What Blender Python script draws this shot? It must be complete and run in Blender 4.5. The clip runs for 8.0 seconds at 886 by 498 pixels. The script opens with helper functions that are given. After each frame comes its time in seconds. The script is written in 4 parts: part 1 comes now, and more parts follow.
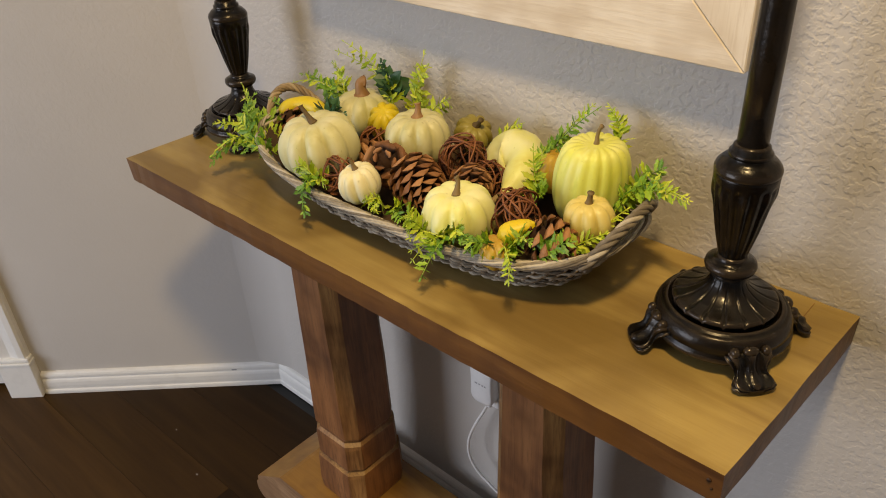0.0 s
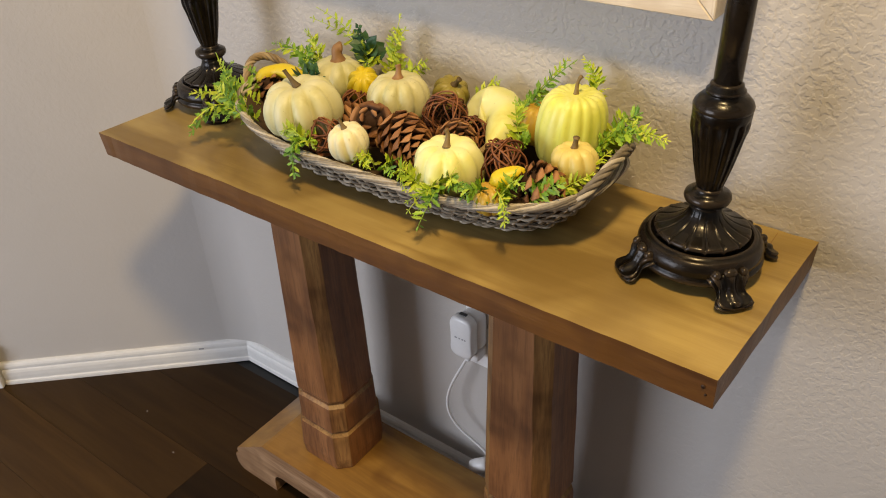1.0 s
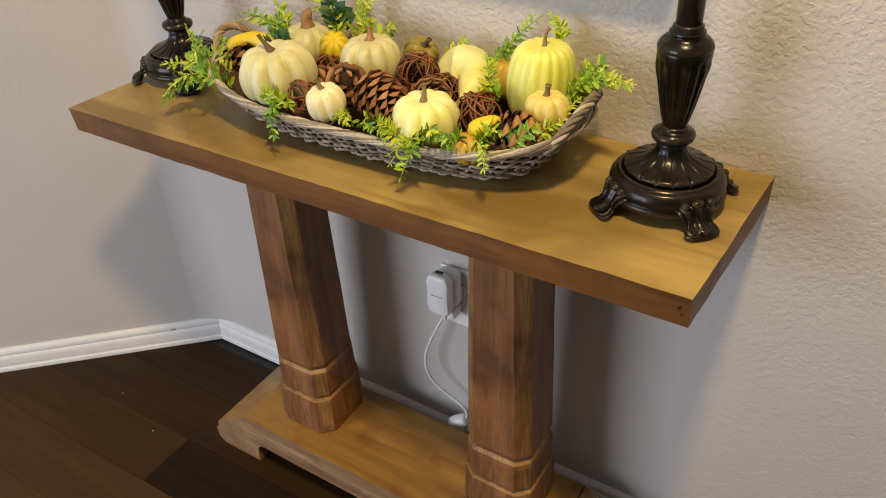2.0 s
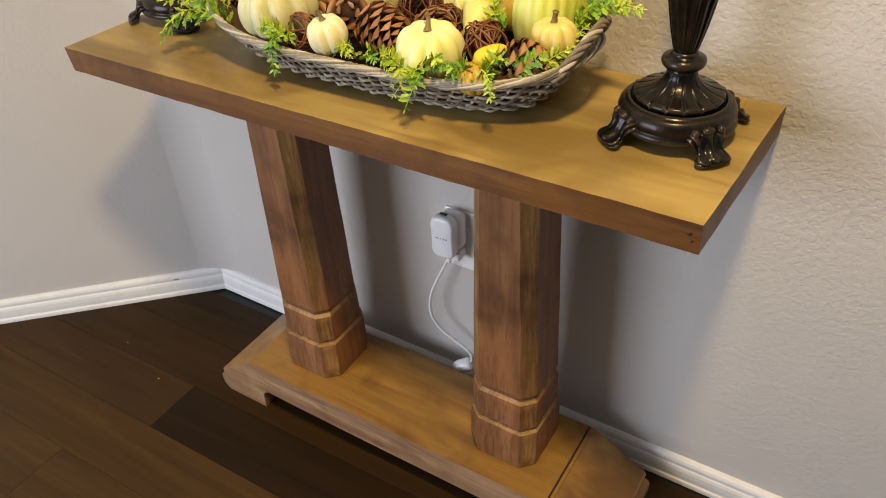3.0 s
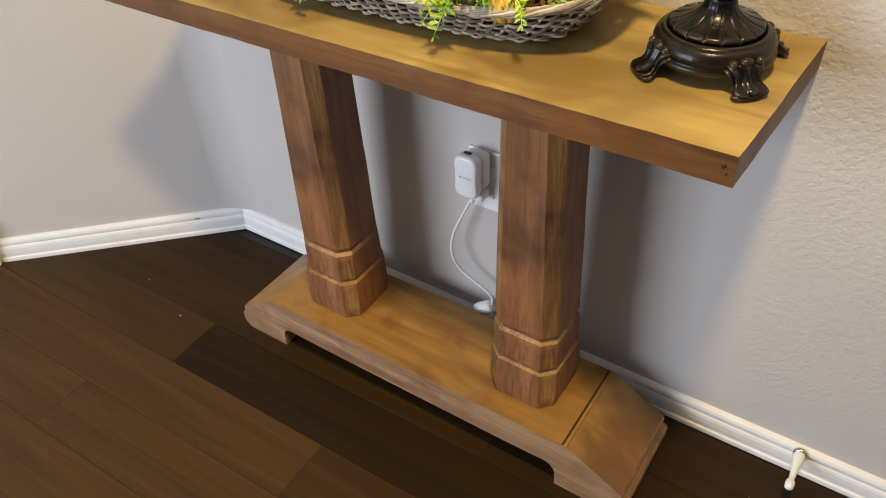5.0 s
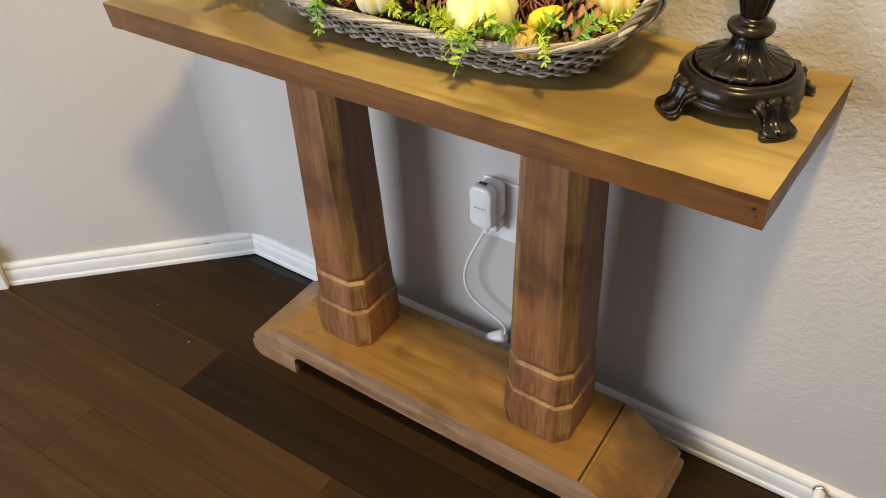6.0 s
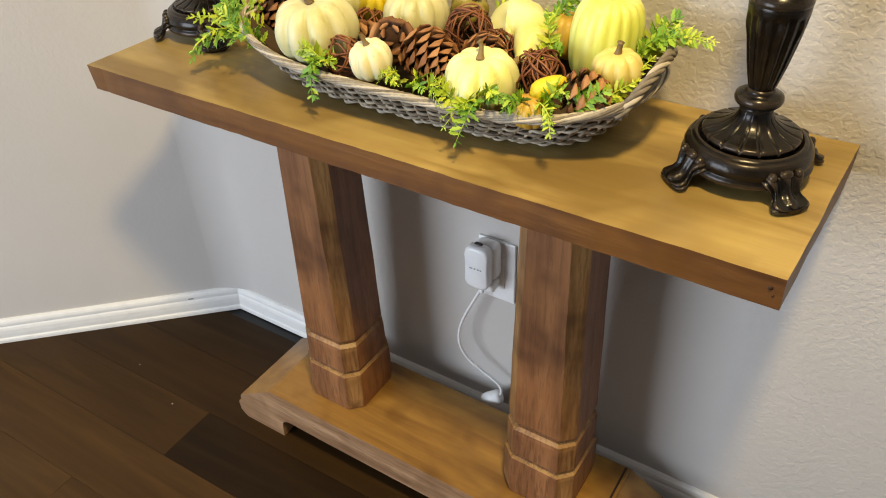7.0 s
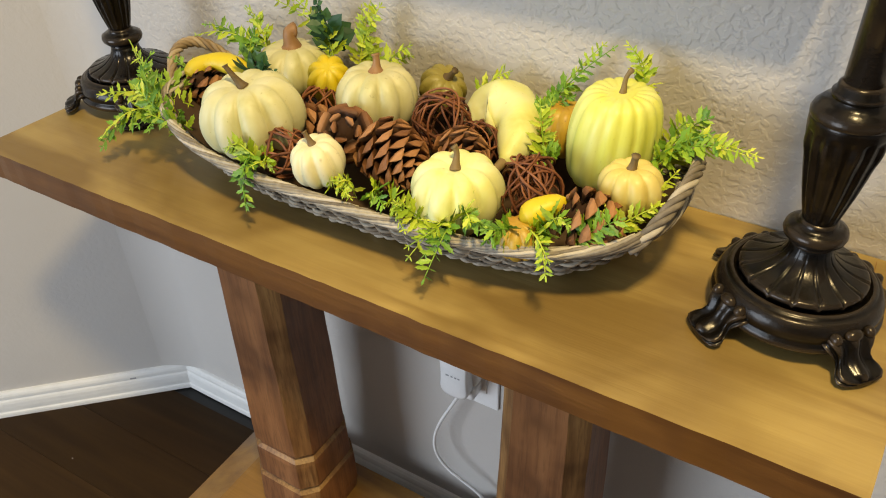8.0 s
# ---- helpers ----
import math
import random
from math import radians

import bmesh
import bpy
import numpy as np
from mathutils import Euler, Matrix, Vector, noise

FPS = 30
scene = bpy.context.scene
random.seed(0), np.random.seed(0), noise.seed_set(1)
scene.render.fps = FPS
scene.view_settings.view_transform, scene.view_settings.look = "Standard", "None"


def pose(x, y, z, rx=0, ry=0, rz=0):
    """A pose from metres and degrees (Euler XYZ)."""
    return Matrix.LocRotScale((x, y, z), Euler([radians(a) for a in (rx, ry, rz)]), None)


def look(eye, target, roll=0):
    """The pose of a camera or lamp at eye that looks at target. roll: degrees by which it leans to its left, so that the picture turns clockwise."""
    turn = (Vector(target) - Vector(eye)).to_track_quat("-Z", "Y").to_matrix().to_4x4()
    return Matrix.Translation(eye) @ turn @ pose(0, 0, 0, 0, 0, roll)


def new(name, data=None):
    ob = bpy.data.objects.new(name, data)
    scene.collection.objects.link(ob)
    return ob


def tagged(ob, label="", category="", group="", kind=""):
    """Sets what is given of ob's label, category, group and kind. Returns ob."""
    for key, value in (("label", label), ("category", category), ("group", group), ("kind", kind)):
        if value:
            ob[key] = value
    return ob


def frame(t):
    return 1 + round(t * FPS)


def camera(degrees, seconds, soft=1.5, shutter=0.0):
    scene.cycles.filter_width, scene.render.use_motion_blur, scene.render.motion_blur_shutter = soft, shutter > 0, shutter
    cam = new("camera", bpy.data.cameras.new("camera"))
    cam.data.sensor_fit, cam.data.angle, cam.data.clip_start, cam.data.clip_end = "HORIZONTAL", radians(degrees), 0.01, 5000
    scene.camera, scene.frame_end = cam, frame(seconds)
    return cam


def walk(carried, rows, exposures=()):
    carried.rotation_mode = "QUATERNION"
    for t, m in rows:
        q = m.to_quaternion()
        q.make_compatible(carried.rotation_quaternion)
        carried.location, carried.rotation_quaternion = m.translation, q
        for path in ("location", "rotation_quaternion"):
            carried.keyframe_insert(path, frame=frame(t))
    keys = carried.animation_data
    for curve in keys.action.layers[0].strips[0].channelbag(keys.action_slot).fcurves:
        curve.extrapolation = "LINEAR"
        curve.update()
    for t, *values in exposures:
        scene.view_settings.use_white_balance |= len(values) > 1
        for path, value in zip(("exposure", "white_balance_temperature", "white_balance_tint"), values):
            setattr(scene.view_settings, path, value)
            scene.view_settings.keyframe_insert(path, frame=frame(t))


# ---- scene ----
cam = camera(59.3, 8.0, 1.05)
PATH = [
    (0, (0.718, -0.766, 1.278), (-0.429, 0.463, 0.195), -3.2),
    (0.5, (0.701, -0.791, 1.271), (-0.406, 0.441, 0.15), -3.1),
    (1, (0.701, -0.861, 1.27), (-0.299, 0.463, 0.152), -2.6),
    (2.5, (0.703, -0.939, 1.239), (-0.173, 0.423, 0.065), -3.2),
    (3, (0.701, -0.945, 1.221), (-0.161, 0.38, -0.005), -3.5),
    (3.5, (0.704, -0.952, 1.208), (-0.14, 0.348, -0.057), -3.4),
    (4, (0.707, -0.953, 1.198), (-0.128, 0.313, -0.106), -3.8),
    (5.5, (0.682, -0.961, 1.194), (-0.194, 0.272, -0.115), -3.5),
    (6, (0.664, -0.947, 1.204), (-0.217, 0.312, -0.076), -3.2),
    (6.5, (0.646, -0.933, 1.219), (-0.237, 0.369, -0.017), -3.0),
    (7, (0.615, -0.913, 1.221), (-0.249, 0.419, 0.005), -2.5),
    (7.5, (0.562, -0.84, 1.219), (-0.283, 0.517, 0.017), -2.0),
    (8, (0.504, -0.706, 1.216), (-0.32, 0.657, 0.007), -1.7),
]
walk(cam, [(t, look(eye, target, roll)) for t, eye, target, roll in PATH],
     [(0, -0.43, 8600, 8), (0.5, -0.34, 8600, 8), (1, -0.18, 8500, 8), (2.5, -0.08, 8450, 8), (3, 0.09, 8300, 7), (4, 0.28, 8000, 6), (5.5, 0.29, 8050, 5), (7, 0.29, 8050, 2), (8, 0.01, 8050, 1)])

# ---- world, lights, exposure ----
world = bpy.data.worlds.new("world")
scene.world = world
world.use_nodes = True
sky = world.node_tree.nodes.new("ShaderNodeTexSky")
sky.sky_type, sky.sun_disc = "NISHITA", False
sky.sun_elevation, sky.sun_rotation = radians(35), radians(200)
world.node_tree.links.new(sky.outputs[0], world.node_tree.nodes["Background"].inputs[0])
world.node_tree.nodes["Background"].inputs[1].default_value = 0.08


def area_lamp(name, m, w, h, watts, colour, shape="RECTANGLE", spread=180):
    data = bpy.data.lights.new(name, "AREA")
    data.shape, data.size, data.size_y, data.energy, data.color = shape, w, h, watts, colour
    data.spread = radians(spread)
    ob = new(name, data)
    ob.matrix_world = m
    return ob


# ceiling lamp over the console, and daylight in the window opening behind the camera
area_lamp("ceiling_lamp", look((0.665, -0.732, 2.26), (0.10, -0.25, 0.5)), 0.18, 0.18, 19.0, (1.0, 0.785, 0.47), "DISK", 150)
area_lamp("window_daylight", look((-1.45, -3.34, 1.15), (-0.3, 0.0, 0.7)), 1.80, 1.7, 104.0, (0.55, 0.675, 1.0))


# ---- materials ----
def material(name, rough=0.6, metal=0.0, spec=0.5):
    m = bpy.data.materials.new(name)
    m.use_nodes = True
    b = m.node_tree.nodes["Principled BSDF"]
    b.inputs["Roughness"].default_value = rough
    b.inputs["Metallic"].default_value = metal
    b.inputs["Specular IOR Level"].default_value = spec
    return m, m.node_tree.nodes, m.node_tree.links, b


def ramp(nodes, links, fac, stops):
    r = nodes.new("ShaderNodeValToRGB")
    while len(r.color_ramp.elements) < len(stops):
        r.color_ramp.elements.new(0.5)
    for e, (p, c) in zip(r.color_ramp.elements, stops):
        e.position, e.color = p, (*c, 1.0)
    links.new(fac, r.inputs[0])
    return r.outputs[0]


def coords(nodes, links, scale=(1, 1, 1), kind="Object"):
    t, mp = nodes.new("ShaderNodeTexCoord"), nodes.new("ShaderNodeMapping")
    mp.inputs["Scale"].default_value = scale
    links.new(t.outputs[kind], mp.inputs[0])
    return mp.outputs[0]


def noise_tex(nodes, links, vec, scale, detail=4.0, rough=0.55, distort=0.0):
    n = nodes.new("ShaderNodeTexNoise")
    n.inputs["Scale"].default_value, n.inputs["Detail"].default_value = scale, detail
    n.inputs["Roughness"].default_value, n.inputs["Distortion"].default_value = rough, distort
    links.new(vec, n.inputs["Vector"])
    return n.outputs[0]


def mixed(nodes, links, a, b, fac, mode="MIX"):
    m = nodes.new("ShaderNodeMix")
    m.data_type, m.blend_type = "RGBA", mode
    for sock, v in ((m.inputs[0], fac), (m.inputs[6], a), (m.inputs[7], b)):
        if isinstance(v, (int, float)):
            sock.default_value = v
        elif isinstance(v, tuple):
            sock.default_value = (*v, 1.0)
        else:
            links.new(v, sock)
    return m.outputs[2]


def maths(nodes, links, op, a, b):
    m = nodes.new("ShaderNodeMath")
    m.operation = op
    for sock, v in zip(m.inputs, (a, b)):
        if isinstance(v, (int, float)):
            sock.default_value = v
        else:
            links.new(v, sock)
    return m.outputs[0]


def bumped(nodes, links, bsdf, height, strength, distance):
    b = nodes.new("ShaderNodeBump")
    b.inputs["Strength"].default_value, b.inputs["Distance"].default_value = strength, distance
    links.new(height, b.inputs["Height"])
    links.new(b.outputs[0], bsdf.inputs["Normal"])


def wall_paint(name, colour, relief=0.50):
    """Painted plaster with a knock-down texture."""
    m, n, l, b = material(name, 0.62, spec=0.35)
    v = coords(n, l)
    flat = ramp(n, l, noise_tex(n, l, v, 104, 2.2, 0.5, 0.15), [(0.43, (0, 0, 0)), (0.56, (1, 1, 1))])
    fine = noise_tex(n, l, v, 260, 2.0)
    big = noise_tex(n, l, v, 2.2, 3.0)
    trowel = ramp(n, l, noise_tex(n, l, v, 5.5, 2.0), [(0.36, (0.45,) * 3), (0.60, (1, 1, 1))])
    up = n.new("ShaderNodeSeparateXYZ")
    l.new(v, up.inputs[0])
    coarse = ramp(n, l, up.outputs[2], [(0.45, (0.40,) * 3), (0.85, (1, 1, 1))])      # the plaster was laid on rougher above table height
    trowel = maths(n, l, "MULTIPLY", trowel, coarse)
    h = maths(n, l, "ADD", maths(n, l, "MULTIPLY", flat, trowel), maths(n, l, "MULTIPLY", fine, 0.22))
    c2 = tuple(0.93 * c for c in colour)
    l.new(mixed(n, l, colour, c2, ramp(n, l, big, [(0.35, (0, 0, 0)), (0.7, (1, 1, 1))])), b.inputs["Base Color"])
    bumped(n, l, b, h, relief, 0.0015)
    return m


def white_paint(name, colour=(0.78, 0.77, 0.74), rough=0.38):
    m, n, l, b = material(name, rough)
    v = coords(n, l)
    dirt = ramp(n, l, noise_tex(n, l, v, 26, 6.0, 0.65), [(0.30, tuple(0.93 * c for c in colour)), (0.52, colour)])
    l.new(dirt, b.inputs["Base Color"])
    bumped(n, l, b, noise_tex(n, l, v, 90, 3.0), 0.12, 0.001)
    return m


def stained_wood(name, axis, light, mid, dark, rough=0.42, worn=0.0, fine=1.0, spread=0.12, smudge=0.0):
    """Stained pine; the grain runs along the axis."""
    m, n, l, b = material(name, rough, spec=0.45)
    stretch = [1.0, 1.0, 1.0]
    stretch["xyz".index(axis)] = 0.07
    v = coords(n, l, tuple(stretch))
    grain = noise_tex(n, l, v, 42, 5.0, 0.6, 0.35)
    streak = noise_tex(n, l, v, 300 * fine, 3.0, 0.6)
    v0 = coords(n, l)
    blot = noise_tex(n, l, v0, 6.0, 4.0, 0.55, 0.3)
    c = ramp(n, l, grain, [(0.5 - 1.3 * spread, dark), (0.5, mid), (0.5 + spread, light)])
    c = mixed(n, l, c, mixed(n, l, c, dark, 0.5 * min(1.0, fine)), ramp(n, l, streak, [(0.50, (0, 0, 0)), (0.62, (1, 1, 1))]))
    c = mixed(n, l, c, mixed(n, l, c, light, 0.5), ramp(n, l, blot, [(0.42, (0, 0, 0)), (0.68, (1, 1, 1))]))
    knots = noise_tex(n, l, v0, 11.0, 2.0)
    c = mixed(n, l, c, mixed(n, l, c, dark, 0.62), ramp(n, l, knots, [(0.54, (0, 0, 0)), (0.70, (1, 1, 1))]))
    if smudge:
        stretch["xyz".index(axis)] = 0.55
        cloud = noise_tex(n, l, coords(n, l, tuple(stretch)), 7.5, 3.0, 0.5, 0.6)
        c = mixed(n, l, c, mixed(n, l, c, tuple(0.8 * q for q in dark), smudge), ramp(n, l, cloud, [(0.44, (0, 0, 0)), (0.66, (1, 1, 1))]))
    if worn:
        g = n.new("ShaderNodeNewGeometry")
        edge = ramp(n, l, g.outputs["Pointiness"], [(0.52, (0, 0, 0)), (0.60, (1, 1, 1))])
        c = mixed(n, l, c, tuple(min(1.0, 1.35 * q) for q in light), maths(n, l, "MULTIPLY", edge, worn))
    l.new(c, b.inputs["Base Color"])
    l.new(ramp(n, l, blot, [(0.3, (rough + 0.12,) * 3), (0.7, (rough - 0.06,) * 3)]), b.inputs["Roughness"])
    bumped(n, l, b, maths(n, l, "ADD", streak, grain), 0.30, 0.0012)
    return m


def by_object(name, colours, rough, spec=0.4, scale=40.0, bump=0.3, depth=0.001, trans=0.0, stretch=(1, 1, 1)):
    """A material whose colour drifts from piece to piece and over each piece."""
    m, n, l, b = material(name, rough, spec=spec)
    info = n.new("ShaderNodeObjectInfo")
    v = coords(n, l, stretch)
    nz = noise_tex(n, l, v, scale, 4.0)
    f = maths(n, l, "ADD", maths(n, l, "MULTIPLY", info.outputs["Random"], 0.62), maths(n, l, "MULTIPLY", nz, 0.40))
    k = len(colours) - 1
    l.new(ramp(n, l, f, [(0.12 + 0.76 * i / k, c) for i, c in enumerate(colours)]), b.inputs["Base Color"])
    if trans:
        b.inputs["Transmission Weight"].default_value = 0.0
        b.inputs["Subsurface Weight"].default_value = trans
        b.inputs["Subsurface Radius"].default_value = (0.004, 0.006, 0.002)
        b.inputs["Subsurface Scale"].default_value = 0.5
    bumped(n, l, b, nz, bump, depth)
    return m


def gourd_skin(name, base, tint, tone, rough=0.47):
    """Lacquered gourd: a base colour with broad tinted patches and small freckles."""
    m, n, l, b = material(name, rough, spec=0.5)
    v = coords(n, l)
    vs = coords(n, l, (1.0, 1.0, 0.30))
    patch = ramp(n, l, noise_tex(n, l, vs, 24, 4.0, 0.6, 0.4), [(0.38, base), (0.60, tint), (0.78, tone)])
    fleck = ramp(n, l, noise_tex(n, l, v, 190, 3.0), [(0.66, (0, 0, 0)), (0.76, (1, 1, 1))])
    c = mixed(n, l, patch, tuple(0.62 * q for q in tone), maths(n, l, "MULTIPLY", fleck, 0.45))
    l.new(c, b.inputs["Base Color"])
    b.inputs["Coat Weight"].default_value = 0.05
    b.inputs["Coat Roughness"].default_value = 0.30
    bumped(n, l, b, noise_tex(n, l, v, 120, 3.0), 0.18, 0.001)
    return m


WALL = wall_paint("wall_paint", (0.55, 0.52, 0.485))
SMOOTHER = wall_paint("smoother_wall_paint", (0.55, 0.52, 0.485), 0.16)
CEIL = wall_paint("ceiling_paint", (0.75, 0.74, 0.71))
TRIM = white_paint("trim_paint")
DOORW = white_paint("door_paint", (0.72, 0.71, 0.69))
PLASTIC = white_paint("white_plastic", (0.80, 0.80, 0.79), 0.30)
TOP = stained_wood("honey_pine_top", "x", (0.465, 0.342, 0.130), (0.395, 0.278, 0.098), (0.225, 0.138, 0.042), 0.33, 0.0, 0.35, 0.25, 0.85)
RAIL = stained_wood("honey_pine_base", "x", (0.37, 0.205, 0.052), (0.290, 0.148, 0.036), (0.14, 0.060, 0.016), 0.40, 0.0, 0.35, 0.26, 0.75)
EDGE = stained_wood("shaded_brown_edge", "x", (0.185, 0.078, 0.018), (0.135, 0.053, 0.012), (0.070, 0.025, 0.006), 0.40, 0.0, 0.5, 0.20)
FACE = stained_wood("cool_lit_pine_face", "x", (0.40, 0.240, 0.135), (0.295, 0.165, 0.085), (0.17, 0.085, 0.040), 0.5, 0.0)
LEG = stained_wood("brown_pine_leg", "z", (0.315, 0.136, 0.052), (0.205, 0.080, 0.028), (0.075, 0.027, 0.009), 0.50, 0.0, 1.0, 0.20)
RUBBED = stained_wood("rubbed_pale_edge", "x", (0.46, 0.29, 0.13), (0.34, 0.19, 0.075), (0.19, 0.09, 0.032), 0.45)
CHAMFER = stained_wood("gold_rubbed_chamfer", "z", (0.37, 0.195, 0.072), (0.200, 0.088, 0.032), (0.065, 0.025, 0.009), 0.45, 0.0, 1.0, 0.13)
GROOVE = stained_wood("dark_stained_groove", "y", (0.060, 0.026, 0.008), (0.036, 0.015, 0.005), (0.018, 0.007, 0.003), 0.6)
WORN = stained_wood("rubbed_honey_edge", "z", (0.38, 0.215, 0.070), (0.26, 0.130, 0.040), (0.11, 0.048, 0.016), 0.42, 0.0, 1.0, 0.2)
WASHED = stained_wood("whitewashed_wood", "x", (0.80, 0.72, 0.60), (0.74, 0.65, 0.52), (0.58, 0.47, 0.34), 0.6)
WASHED_UP = stained_wood("whitewashed_wood_upright", "z", (0.80, 0.72, 0.60), (0.74, 0.65, 0.52), (0.58, 0.47, 0.34), 0.6)
CANVAS = white_paint("canvas", (0.75, 0.73, 0.69), 0.8)


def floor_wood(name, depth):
    """Stained plank; depth scales the stain, and in the rear rows their painted shade."""
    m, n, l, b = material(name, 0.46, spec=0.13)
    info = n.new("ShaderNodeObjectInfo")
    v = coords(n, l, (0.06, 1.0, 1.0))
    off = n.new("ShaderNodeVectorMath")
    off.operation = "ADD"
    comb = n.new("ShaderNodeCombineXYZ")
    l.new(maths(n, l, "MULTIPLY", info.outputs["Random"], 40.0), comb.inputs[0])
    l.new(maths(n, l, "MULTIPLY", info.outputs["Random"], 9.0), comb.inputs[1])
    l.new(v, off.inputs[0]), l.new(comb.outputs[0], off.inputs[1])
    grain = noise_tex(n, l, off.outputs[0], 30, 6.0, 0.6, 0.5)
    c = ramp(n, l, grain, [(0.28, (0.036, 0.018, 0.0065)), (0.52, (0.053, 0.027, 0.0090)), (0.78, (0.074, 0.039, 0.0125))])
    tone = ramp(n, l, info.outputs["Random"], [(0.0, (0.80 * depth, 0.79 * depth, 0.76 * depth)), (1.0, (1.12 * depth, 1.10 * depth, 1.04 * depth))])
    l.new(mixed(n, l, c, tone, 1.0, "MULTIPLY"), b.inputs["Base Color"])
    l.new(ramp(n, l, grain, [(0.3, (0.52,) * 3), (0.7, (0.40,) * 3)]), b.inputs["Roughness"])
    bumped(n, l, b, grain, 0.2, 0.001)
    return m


FLOOR = {"dark": floor_wood("dark_floor_wood", 0.38), "deep": floor_wood("shaded_floor_wood", 0.56), "mid": floor_wood("floor_wood", 0.80), "light": floor_wood("light_floor_wood", 1.22)}


def dark_bronze():
    m, n, l, b = material("dark_bronze", 0.27, 0.0, 0.25)
    v = coords(n, l)
    worn = ramp(n, l, noise_tex(n, l, v, 55, 5.0, 0.6), [(0.40, (0.004, 0.0033, 0.0026)), (0.66, (0.014, 0.010, 0.0066))])
    g = n.new("ShaderNodeNewGeometry")
    edge = ramp(n, l, g.outputs["Pointiness"], [(0.525, (0, 0, 0)), (0.66, (1, 1, 1))])
    l.new(mixed(n, l, worn, (0.11, 0.078, 0.052), edge), b.inputs["Base Color"])
    b.inputs["Metallic"].default_value = 0.3
    b.inputs["Coat Weight"].default_value = 0.16
    b.inputs["Coat Roughness"].default_value = 0.15
    bumped(n, l, b, noise_tex(n, l, v, 150, 5.0), 0.5, 0.0010)
    return m


BRONZE = dark_bronze()
WICKER = by_object("grey_wicker", [(0.075, 0.058, 0.040), (0.20, 0.17, 0.130), (0.38, 0.34, 0.27), (0.58, 0.52, 0.42)], 0.68, 0.25, 130.0, 0.5, 0.001)
ROPE = by_object("wicker_handle", [(0.20, 0.14, 0.08), (0.38, 0.28, 0.17), (0.52, 0.42, 0.29)], 0.65, 0.25, 120.0, 0.5, 0.001)
INNER_DARK = by_object("bottom_and_inner_shade", [(0.05, 0.03, 0.018), (0.10, 0.065, 0.04)], 0.8, 0.2)
CONE = by_object("pinecone_scale", [(0.075, 0.031, 0.014), (0.165, 0.073, 0.031), (0.28, 0.145, 0.068)], 0.6, 0.3, 90.0, 0.4, 0.0012)
cn, cl = CONE.node_tree.nodes, CONE.node_tree.links
cb = cn["Principled BSDF"]
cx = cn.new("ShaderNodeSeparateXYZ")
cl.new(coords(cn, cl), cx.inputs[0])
# pale scale tips; shade between scales is painted towards their inner ends
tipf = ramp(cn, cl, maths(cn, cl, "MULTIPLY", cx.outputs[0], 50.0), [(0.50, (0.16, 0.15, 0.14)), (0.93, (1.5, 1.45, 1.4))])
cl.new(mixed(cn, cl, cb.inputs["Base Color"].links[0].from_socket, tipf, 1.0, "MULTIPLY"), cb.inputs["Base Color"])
CORE = by_object("pinecone_core", [(0.03, 0.014, 0.008), (0.06, 0.028, 0.014)], 0.8, 0.2)
VINE = by_object("red_brown_vine", [(0.085, 0.028, 0.014), (0.19, 0.066, 0.030), (0.30, 0.12, 0.052)], 0.55, 0.35, 110.0, 0.5, 0.001)
STEM = by_object("gourd_stem", [(0.085, 0.055, 0.024), (0.17, 0.115, 0.050), (0.28, 0.20, 0.095)], 0.6, 0.3, 160.0, 0.6, 0.001)
RUST_STEM = by_object("rust_gourd_stem", [(0.24, 0.125, 0.055), (0.38, 0.22, 0.11)], 0.5, 0.35, 160.0, 0.5, 0.001)
LIME = by_object("lime_leaf", [(0.22, 0.36, 0.03), (0.40, 0.52, 0.05), (0.60, 0.66, 0.10)], 0.5, 0.35, 60.0, 0.2, 0.001, 0.25)
GREEN = by_object("green_leaf", [(0.06, 0.17, 0.022), (0.17, 0.34, 0.038), (0.34, 0.50, 0.055)], 0.48, 0.4, 60.0, 0.2, 0.001, 0.2)
DEEP = by_object("deep_green_leaf", [(0.012, 0.055, 0.022), (0.028, 0.09, 0.034), (0.05, 0.13, 0.045)], 0.45, 0.4, 60.0, 0.2, 0.001)
CREAM = gourd_skin("cream_gourd", (0.66, 0.64, 0.40), (0.58, 0.56, 0.28), (0.42, 0.38, 0.15))
GREYC = gourd_skin("sage_cream_gourd", (0.66, 0.63, 0.38), (0.56, 0.54, 0.27), (0.38, 0.35, 0.14))
WHITE = gourd_skin("white_gourd", (0.82, 0.77, 0.52), (0.76, 0.70, 0.41), (0.60, 0.51, 0.24))
PALE = gourd_skin("pale_yellow_gourd", (0.79, 0.79, 0.43), (0.76, 0.77, 0.28), (0.68, 0.64, 0.18))
LEMON = gourd_skin("lemon_gourd", (0.74, 0.76, 0.26), (0.70, 0.73, 0.14), (0.58, 0.57, 0.10))
YELLOW = gourd_skin("yellow_gourd", (0.70, 0.52, 0.025), (0.66, 0.56, 0.06), (0.58, 0.36, 0.02))
OLIVE = gourd_skin("olive_gourd", (0.27, 0.22, 0.045), (0.33, 0.28, 0.075), (0.18, 0.14, 0.03))
PEACH = gourd_skin("peach_gourd", (0.72, 0.60, 0.21), (0.66, 0.53, 0.15), (0.70, 0.62, 0.19))
AMBER = gourd_skin("amber_gourd", (0.46, 0.25, 0.04), (0.52, 0.36, 0.05), (0.30, 0.15, 0.02))
BLACK = material("dark_slot", 0.5)[0]
BLACK.node_tree.nodes["Principled BSDF"].inputs["Base Color"].default_value = (0.01, 0.01, 0.01, 1)
MARK = material("grey_print", 0.6)[0]
